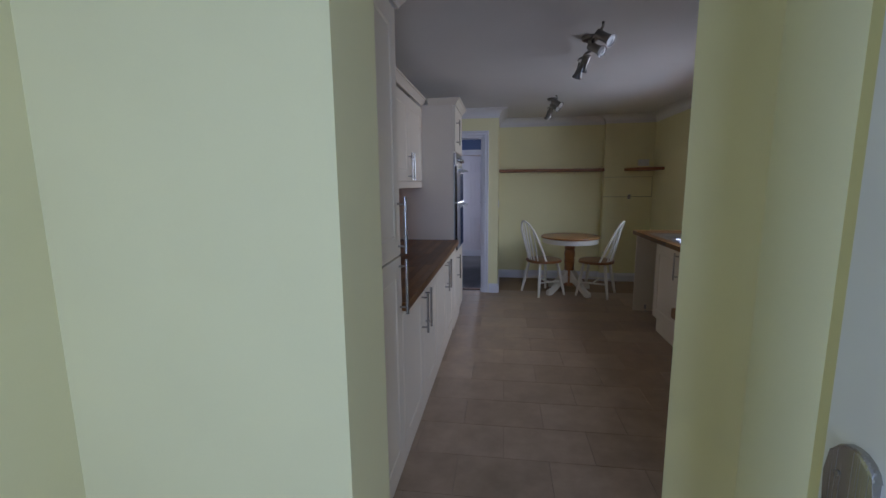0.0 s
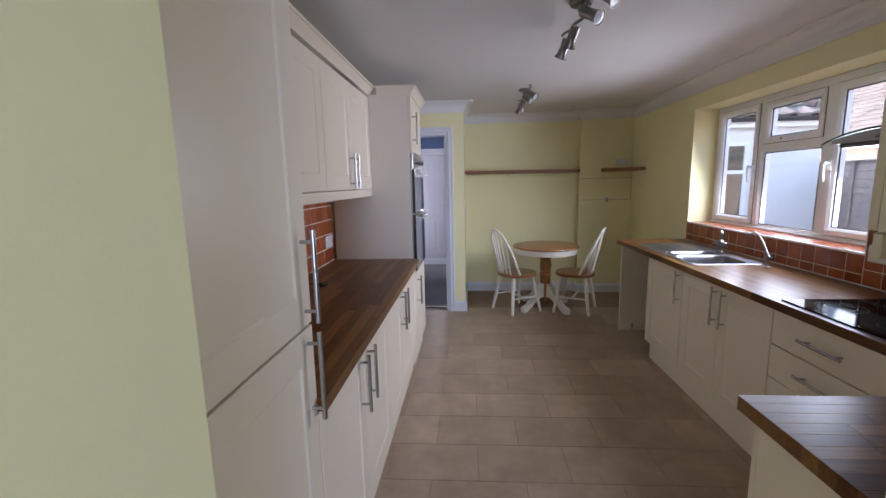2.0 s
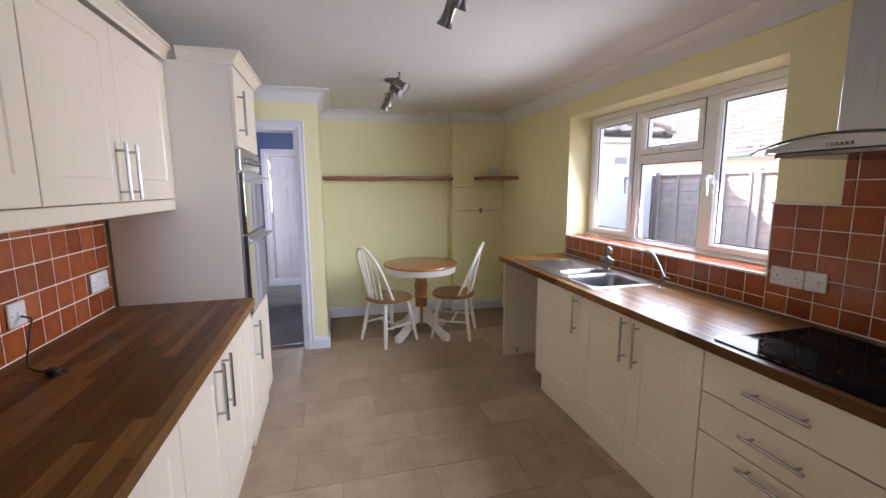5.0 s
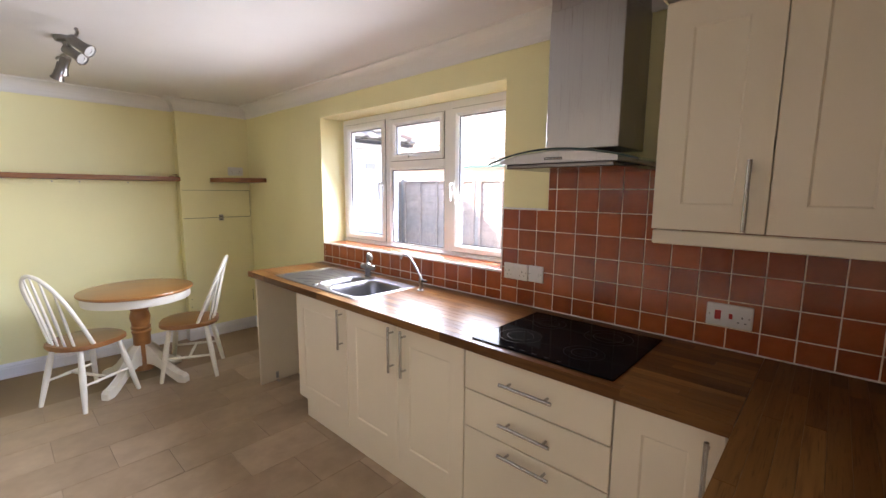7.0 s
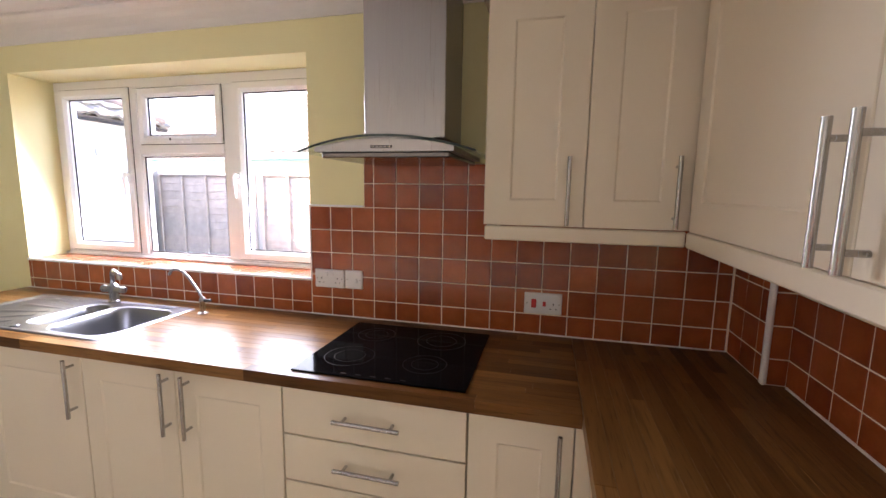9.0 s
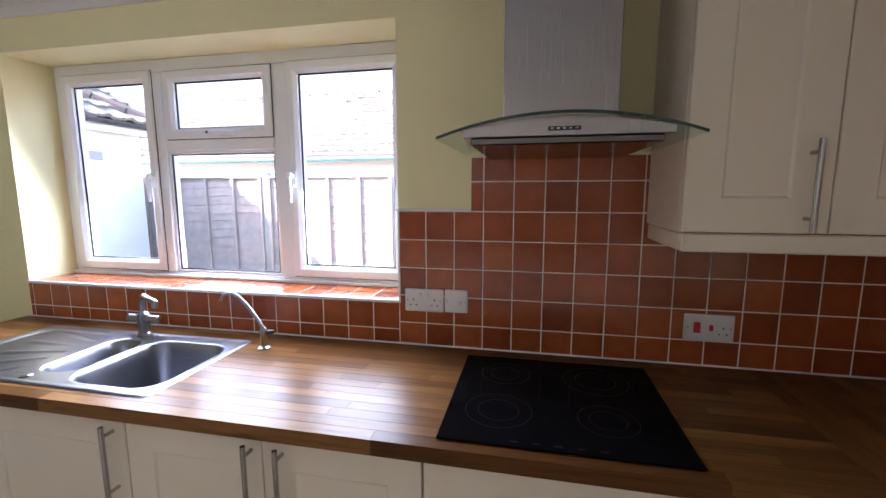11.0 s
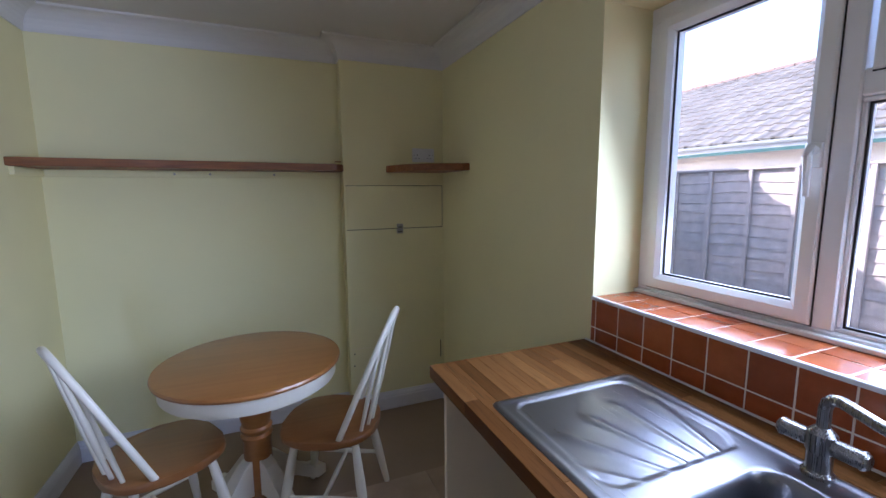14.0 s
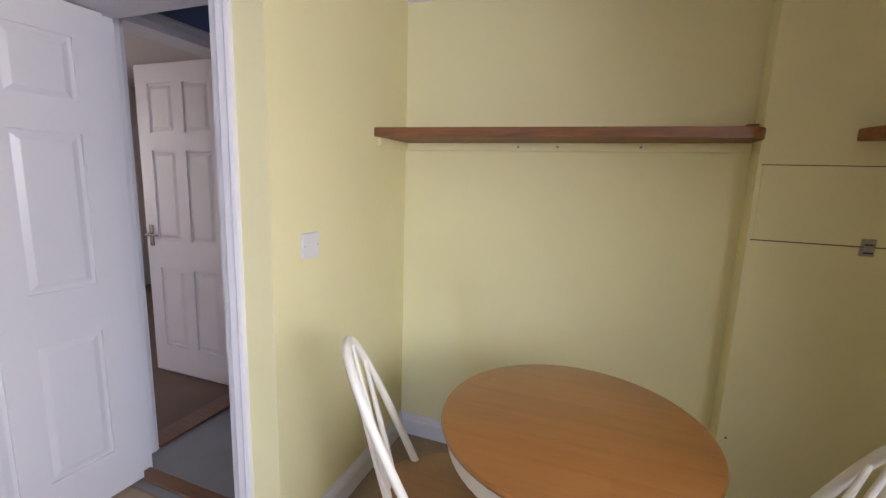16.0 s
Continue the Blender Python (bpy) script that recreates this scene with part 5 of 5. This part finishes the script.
for k in range(-3, 4):
    y = 4.25 + k * PANEL
    part("post", boxes((FXX + 0.0, FXX + 0.09, y - 0.045, y + 0.045, -0.15, 1.72), bevel=0.008), CONCRETE, fence, "pale concrete post")
rng = random.Random(3)
slat_meshes = []
for v in range(6):
    bm = bmesh.new()
    n = 12
    rows = []
    for i in range(n + 1):
        y = -0.87 + 1.74 * i / n
        w = 0.012 * math.sin(i * 0.9 + v * 2.1) + rng.uniform(-0.006, 0.006)
        rows.append([bm.verts.new(p) for p in ((0.0, y, -0.07 + w), (-0.020, y, -0.066 + w), (-0.006, y, 0.07), (0.0, y, 0.07))])
    for a, b in zip(rows, rows[1:]):
        for q in range(4):
            bm.faces.new((a[q], a[(q + 1) % 4], b[(q + 1) % 4], b[q]))
    bm.faces.new(rows[0])
    bm.faces.new(rows[-1])
    bmesh.ops.recalc_face_normals(bm, faces=bm.faces)
    me = bpy.data.meshes.new("slat")
    bm.to_mesh(me)
    bm.free()
    me.materials.append(FENCEWOOD)
    slat_meshes.append(me)
for k in range(-3, 3):
    yc = 4.25 + (k + 0.5) * PANEL
    pan = part("fence_panel", boxes((FXX + 0.02, FXX + 0.05, yc - 0.87, yc + 0.87, 1.60, 1.64), (FXX + 0.02, FXX + 0.05, yc - 0.87, yc + 0.87, 0.02, 0.06), *[(FXX - 0.022, FXX + 0.004, yc + o - 0.02, yc + o + 0.02, 0.02, 1.64) for o in (-0.85, -0.43, 0.0, 0.43, 0.85)], bevel=0.003), FENCEWOOD, fence, "wooden panel frame with battens")
    part("capping_rail", boxes((FXX - 0.02, FXX + 0.06, yc - 0.865, yc + 0.865, 1.641, 1.665), bevel=0.004), FENCEWOOD, fence, "weathered capping rail")
    part("gravel_board", boxes((FXX + 0.02, FXX + 0.06, yc - 0.87, yc + 0.87, -0.15, 0.018), bevel=0.004), CONCRETE, fence, "concrete gravel board")
    for j in range(14):
        s = new("slat", slat_meshes[rng.randrange(6)])
        s.parent = pan
        s.matrix_world = pose(FXX + 0.034, yc, 0.10 + j * 0.114)


def roof_tiles(parent, origin, along, up, n_along, n_up, w=0.30, h=0.33, name="roof_tiles", pieces=False):
    """Courses of rolled concrete tiles on a slope: one wavy sheet a course, lapped over the one below."""
    along, up = Vector(along).normalized(), Vector(up).normalized()
    nrm = along.cross(up).normalized()
    if nrm.z < 0:
        nrm = -nrm
    bm = bmesh.new()
    rr = random.Random(9)
    for c in range(n_up):
        for k in range(n_along):
            lift = rr.uniform(0, 0.006)
            a0 = k * w
            prof = [(0.0, 0.0), (0.05, 0.028), (0.10, 0.034), (0.15, 0.006), (0.20, 0.0), (0.25, 0.004), (0.298, 0.020)]
            lo = [bm.verts.new(Vector(origin) + along * (a0 + p) + up * (c * h - 0.03) + nrm * (q + 0.035 + lift)) for p, q in prof]
            hi = [bm.verts.new(Vector(origin) + along * (a0 + p) + up * (c * h + h) + nrm * (q + 0.004)) for p, q in prof]
            fr = [bm.verts.new(v.co - nrm * 0.035) for v in lo]
            for i in range(len(prof) - 1):
                bm.faces.new((lo[i], lo[i + 1], hi[i + 1], hi[i]))
                bm.faces.new((fr[i], fr[i + 1], lo[i + 1], lo[i]))
    ob = part(name, bm, ROOFISLE, parent, "rolled concrete roof tiles")
    ob["kind"] = "stuff"
    return ob


ROOFISLE, _n, _l, _p = nodes_of("weathered rolled roof tiles")
_geo = _n.new("ShaderNodeNewGeometry")
_v = coords(_n, _l)
_base = ramp_of(_n, _l, _geo.outputs["Random Per Island"], [(0.0, (0.17, 0.15, 0.125)), (0.5, (0.27, 0.24, 0.205)), (1.0, (0.22, 0.19, 0.16))])
_spot = noise_of(_n, _l, _v, 14, 6, 0.7)
_col = mix_of(_n, _l, ramp_of(_n, _l, _spot, [(0.52, (0, 0, 0)), (0.68, (0.8, 0.8, 0.8))]), _base, (0.12, 0.10, 0.085))
_l.new(_col, _p.inputs["Base Color"])
_p.inputs["Roughness"].default_value = 0.9

# neighbour's bungalow behind the fence
bung = thing("bungalow", pose(0, 0, 0), "neighbouring bungalow with cream walls and a tiled roof", "house")
BX, EZ = 10.2, 2.22
part("wall", boxes((BX, BX + 8, -9, 19, -0.15, EZ)), paint("cream masonry paint", (0.72, 0.62, 0.52), 0.9, 0.06, 30, 0.4), bung, "cream rendered wall")
part("soffit", boxes((BX - 0.40, BX + 0.02, -9.3, 19.3, EZ + 0.01, EZ + 0.04), (BX - 0.42, BX - 0.40, -9.3, 19.3, EZ, EZ + 0.16)), UPVC, bung, "white fascia and soffit")
bm = bmesh.new()
prism(bm, [(BX - 0.55 + 0.06 * math.cos(radians(a)), EZ + 0.13 + 0.06 * math.sin(radians(a))) for a in range(180, 361, 20)] + [(BX - 0.424, EZ + 0.15)], "y", -9.3, 19.3)
part("gutter", bm, GUTTER, bung, "grey half-round gutter")
part("flashing", boxes((BX - 0.424, BX - 0.40, -9.3, 19.3, EZ - 0.06, EZ)), paint("green trim", (0.10, 0.24, 0.20), 0.6, 0.1, 40, 0.1), bung, "green painted board under the gutter")
PITCH = radians(29)
roof_tiles(bung, (BX - 0.48, -9.3, EZ + 0.16), (0, 1, 0), (math.cos(PITCH), 0, math.sin(PITCH)), 95, 14)
bm = bmesh.new()
ridge_x, ridge_z = BX - 0.48 + 14 * 0.33 * math.cos(PITCH), EZ + 0.16 + 14 * 0.33 * math.sin(PITCH)
prism(bm, [(BX - 0.40, EZ + 0.10), (ridge_x, ridge_z - 0.03), (ridge_x + 5.0, EZ + 0.10)], "y", -9.2, 19.2)
part("roof", bm, CONCRETE, bung, "roof core")
for k in range(60):
    y = -9.2 + k * 0.475
    bm = bmesh.new()
    prism(bm, [(ridge_x + 0.12 * math.cos(radians(a)), ridge_z - 0.02 + 0.10 * math.sin(radians(a))) for a in range(0, 181, 30)], "y", y, y + 0.45)
    part("ridge_tile", bm, ROOFTILE, bung)
part("vent_pipe", rod(bmesh.new(), (BX + 2.6, 8.2, EZ + 1.5), (BX + 2.6, 8.2, EZ + 2.6), 0.055), UPVC, bung, "white vent pipe")
part("roof_vent", boxes((ridge_x - 0.25, ridge_x + 0.05, 4.22, 4.70, ridge_z + 0.0, ridge_z + 0.16), bevel=0.02), paint("blue grey lead", (0.10, 0.13, 0.20), 0.6, 0.1, 30, 0.2), bung, "blue-grey roof vent")
dish = part("satellite_dish", lathe(bmesh.new(), [(0.05, 0.06), (0.15, 0.035), (0.23, 0.0), (0.235, -0.01), (0.15, 0.02), (0.04, 0.045)], 28), paint("rusty red dish", (0.35, 0.11, 0.07), 0.7, 0.2, 20, 0.2), bung, "rusty red satellite dish", True)
dish.matrix_local = Matrix.Translation((ridge_x - 0.1, 5.06, ridge_z + 0.55)) @ Vector((-0.72, -0.62, 0.3)).to_track_quat("Z", "Y").to_matrix().to_4x4()
part("dish_arm", tube(bmesh.new(), [(0, 0, 0.02), (0.06, -0.16, 0.10), (0.03, -0.10, 0.32)], 0.012, 8), STEEL, dish, "steel feed arm")
part("dish_pole", rod(bmesh.new(), (ridge_x, 4.98, ridge_z - 0.1), (ridge_x, 5.03, ridge_z + 0.5), 0.025), STEEL, bung, "steel mast")
part("aerial_mast", rod(bmesh.new(), (ridge_x, 16.5, ridge_z - 0.1), (ridge_x, 16.5, ridge_z + 1.1), 0.02), DARK, bung, "thin aerial mast")
part("aerial", boxes((ridge_x - 0.01, ridge_x + 0.01, 16.2, 16.8, ridge_z + 1.04, ridge_z + 1.06)), DARK, bung)

# the house's own wing beyond the kitchen
wing = thing("house_wing", pose(0, 0, 0), "white rendered wing of the house with a hipped tiled roof", "house")
WY, WXE, WEZ = 7.82, 5.38, 2.22
part("wall", boxes((WX + 0.31, WXE, WY, 13.5, -0.15, WEZ)), RENDER, wing, "white rendered wall")
part("fascia", boxes((WX + 0.31, WXE + 0.15, WY - 0.12, WY - 0.095, WEZ - 0.02, WEZ + 0.14), (WXE + 0.125, WXE + 0.15, WY - 0.095, 13.5, WEZ - 0.02, WEZ + 0.14), (WX + 0.31, WXE + 0.125, WY - 0.095, WY + 0.02, WEZ + 0.0, WEZ + 0.02)), UPVC, wing, "white fascia and soffit")
bm = bmesh.new()
gp = [(WY - 0.175 + 0.055 * math.cos(radians(a)), WEZ + 0.11 + 0.055 * math.sin(radians(a))) for a in range(180, 361, 20)]
prism(bm, gp, "x", WX + 0.31, WXE + 0.17)
part("gutter", bm, BLACKPLASTIC, wing, "black half-round gutter")
roof_tiles(wing, (WX + 0.31, WY - 0.18, WEZ + 0.13), (1, 0, 0), (0, math.cos(PITCH), math.sin(PITCH)), 11, 4, name="eaves_tiles")
bm = bmesh.new()
hx = WXE + 0.17
v = [bm.verts.new(p) for p in ((WX + 0.31, WY - 0.15, WEZ + 0.13), (hx, WY - 0.15, WEZ + 0.13), (hx, 13.5, WEZ + 0.13), (WX + 0.31, 13.5, WEZ + 0.13), (WX + 0.31, WY + 2.0, WEZ + 1.34), (hx - 2.3, WY + 2.0, WEZ + 1.34), (hx - 2.3, 13.5, WEZ + 1.34), (WX + 0.31, 13.5, WEZ + 1.34))]
for f in ((0, 1, 5, 4), (1, 2, 6, 5), (0, 3, 2, 1), (4, 5, 6, 7), (0, 4, 7, 3), (2, 3, 7, 6)):
    bm.faces.new([v[i] for i in f])
part("roof", bm, ROOFISLE, wing, "hipped roof")
for k in range(9):
    t0, t1 = k / 9, (k + 0.95) / 9
    a, b = Vector((hx, WY - 0.15, WEZ + 0.17)), Vector((hx - 2.3, WY + 2.0, WEZ + 1.38))
    part("hip_tile", rod(bmesh.new(), a.lerp(b, t0), a.lerp(b, t1), 0.085, 0.07, 10), ROOFTILE, wing)
wd = part("window", boxes((3.78, 4.30, WY - 0.03, WY + 0.01, 0.75, 0.81), (3.78, 4.30, WY - 0.03, WY + 0.01, 1.93, 2.0), (3.78, 3.85, WY - 0.03, WY + 0.01, 0.81, 1.93), (4.23, 4.30, WY - 0.03, WY + 0.01, 0.81, 1.93), (3.85, 4.23, WY - 0.03, WY + 0.01, 1.50, 1.56), bevel=0.004), UPVC, wing, "white upvc window")
part("pane", boxes((3.85, 4.23, WY - 0.012, WY - 0.004, 0.81, 1.50), (3.85, 4.23, WY - 0.012, WY - 0.004, 1.56, 1.93)), OVENGLASS, wd, "reflecting glass")
part("sill", boxes((3.74, 4.34, WY - 0.08, WY, 0.70, 0.75), bevel=0.006), CONCRETE, wd, "stone sill")
part("wall_vent", boxes((4.62, 4.84, WY - 0.015, WY, 1.86, 1.96), bevel=0.004), CONCRETE, wing, "small wall vent")

# ---- tiles, last ----
G, TOP = 0.1053, 1.3925


def tile_mesh(w, h, d=0.0028, c=0.0012):
    """Flat tile with eased edges: its back at z = 0, its face at z = d."""
    bm = bmesh.new()
    a = [bm.verts.new((x, y, 0)) for x, y in ((-w / 2, -h / 2), (w / 2, -h / 2), (w / 2, h / 2), (-w / 2, h / 2))]
    b = [bm.verts.new((v.co.x, v.co.y, d - c)) for v in a]
    e = [bm.verts.new((v.co.x - math.copysign(c, v.co.x), v.co.y - math.copysign(c, v.co.y), d)) for v in a]
    for p, q in ((a, b), (b, e)):
        for i in range(4):
            bm.faces.new((p[i], p[(i + 1) % 4], q[(i + 1) % 4], q[i]))
    bm.faces.new(e)
    mesh = bpy.data.meshes.new("tile")
    bm.to_mesh(mesh)
    bm.free()
    return mesh


tiles_made = {}


def tile(parent, m, w, h, material, d=0.0028):
    key = (round(w, 4), round(h, 4), material.name, d)
    if key not in tiles_made:
        tiles_made[key] = tile_mesh(w, h, d)
        tiles_made[key].materials.append(material)
    ob = new("tile", tiles_made[key])
    ob.parent = parent
    ob.matrix_world = m
    return ob


def tiling(parent, u0, u1, v0, v1, place, pu=G, pv=G, floor_v=-9.0, floor_u=-9.0, joint=0.0046, material=TILE, jitter=0.5):
    """Tiles over a rectangle; place(u, v) gives the pose of a tile's back."""
    rng = random.Random(round(u0 * 100 + v0 * 1000))
    v = v0
    while v < v1 - 0.012:
        vb = min(v + pv, v1)
        u = u0
        while u < u1 - 0.012:
            ub = min(u + pu, u1)
            ua, va = max(u, floor_u), max(v, floor_v)
            m = place((ua + ub) / 2, (va + vb) / 2) @ pose(0, 0, 0, rng.uniform(-jitter, jitter), rng.uniform(-jitter, jitter), 0)
            if ub - ua > 0.012 and vb - va > 0.012:
                tile(parent, m, ub - ua - joint, vb - va - joint, material)
            u = ub
        v = vb


def slab(name, rows):
    return structure(name, boxes(*rows), GROUT, "cream grout bed of the wall tiles", "tiling")


T0 = 3.065
BASE = TOP - 5 * G          # the lowest course is cut off by the worktop
grout_r = slab("tiling_right", [(WX - 0.004, WX, NY, T0, WT, TOP), (WX - 0.004, WX, NY, 2.795, TOP, TOP + 0.19), (WX - 0.004, WX, T0, WIN[1], WT, WIN[2] - 0.001)])
on_right = lambda u, v: pose(WX - 0.003, T0 - u, v, 90, 0, -90)
tiling(grout_r, 0, T0 - 1.33, BASE, TOP, on_right, floor_v=WT + 0.002)
tiling(grout_r, T0 - 2.795, 3 * G, TOP, TOP + 0.19, on_right)
tiling(grout_r, 3 * G, T0 - 2.10, TOP, TOP + 0.19, on_right)
tiling(grout_r, -18 * G, 0, WIN[2] - 0.001 - 2 * G, WIN[2] - 0.001, on_right, floor_v=WT + 0.002, floor_u=-(WIN[1] - T0))
sill = structure("window_sill", boxes((WX, 2.22, WIN[0] + 0.001, WIN[1] - 0.001, WIN[2], WIN[2] + 0.004)), GROUT, "grout bed of the tiled window sill", "window sill")
tiling(sill, 0, WIN[1] - WIN[0] - 0.002, 0, 0.205, lambda u, v: pose(WX + 0.002 + v, WIN[1] - 0.001 - u, WIN[2] + 0.003, 0, 0, -90))
trim = structure("tile_trim", boxes((WX - 0.011, WX + 0.001, WIN[0] + 0.002, WIN[1] - 0.002, WIN[2] - 0.004, WIN[2] + 0.009), (WX - 0.011, WX - 0.001, 2.795, WIN[0] + 0.012, TOP, TOP + 0.009), (WX - 0.009, WX + 0.008, WIN[0] - 0.006, WIN[0] + 0.003, WIN[2] - 0.004, TOP), bevel=0.002), UPVC, "white plastic tile edging", "trim")
grout_n = slab("tiling_near", [(0.66, 1.70, NY, NY + 0.004, WT, WT + 0.467)])
tiling(grout_n, 0, 1.04, BASE, WT + 0.467, lambda u, v: pose(1.70 - u, NY + 0.003, v, 90, 0, 180), floor_v=WT + 0.002)
# tiled pipe boxing in the corner
boxing = structure("pipe_boxing", boxes((1.70, WX - 0.004, NY, 1.325, WT + 0.001, 1.40)), GROUT, "tiled pipe boxing in the corner", "boxing")
tiling(boxing, 0, 0.275, BASE, WT + 0.467, lambda u, v: pose(WX - 0.008 - u, 1.324, v, 90, 0, 180), floor_v=WT + 0.002)
tiling(boxing, 0, 0.062, BASE, WT + 0.467, lambda u, v: pose(1.7005, 1.325 - u, v, 90, 0, -90), floor_v=WT + 0.002)
structure("boxing_trim", boxes((1.69, 1.71, 1.318, 1.336, WT + 0.001, 1.38), bevel=0.006), UPVC, "white plastic corner strip", "trim")
grout_l = slab("tiling_left", [(LX, LX + 0.004, 1.86, 3.98, WT, WT + 0.538)])
tiling(grout_l, 0, 2.118, WT + 0.002, WT + 0.538, lambda u, v: pose(LX + 0.003, 1.861 + u, v, 90, 0, 90))

# white sealant along the back of the worktops
BEAD = [(0.0, 0.0), (0.005, 0.0), (0.0035, 0.0015), (0.0015, 0.0035), (0.0, 0.0055)]
structure("sealant_trim_right", run_along(bmesh.new(), [(WX - 0.0055, 1.328), (WX - 0.0055, 4.90)], BEAD, WT + 0.0004), SEALANT, "white sealant bead behind the worktop", "sealant")
structure("sealant_trim_near", run_along(bmesh.new(), [(0.66, NY + 0.0058), (1.688, NY + 0.0058)], BEAD, WT + 0.0004), SEALANT, "white sealant bead behind the return worktop", "sealant")

# floor tiles, half bond
floor = bpy.data.objects["floor_slab"]
FW, FH = 0.4615, 0.293
row = 0
rng = random.Random(5)
for row in range(-1, 19):
    y0 = 2.963 + (row - 7) * FH
    y1 = min(y0 + FH, DY + 0.07)
    if y0 > DY + 0.05 and row > 0:
        continue
    off = 0.2 if (row - 7) % 2 == 0 else -0.03
    for k in range(-6, 8):
        x0 = off + k * FW
        x1 = min(x0 + FW, WX)
        lo = LX if y0 > NY - 0.3 else -1.15
        x0 = max(x0, lo)
        if row < 3:
            x1 = min(x1, 0.62)
        ya, yb = y0, min(y0 + FH, FY)
        if x1 - x0 < 0.02 or yb - ya < 0.02:
            continue
        if yb > DY and x0 < AX:
            if x1 > AX + 0.02 and ya > DY - 0.05:
                x0 = AX
            elif ya >= DY:
                continue
            elif x1 <= AX + 0.02:
                yb = min(yb, DY + 0.06)
        tile(floor, pose((x0 + x1) / 2, (ya + yb) / 2, -0.004, 0, 0, 0), x1 - x0 - 0.0022, yb - ya - 0.0022, FLOORTILE, 0.004)
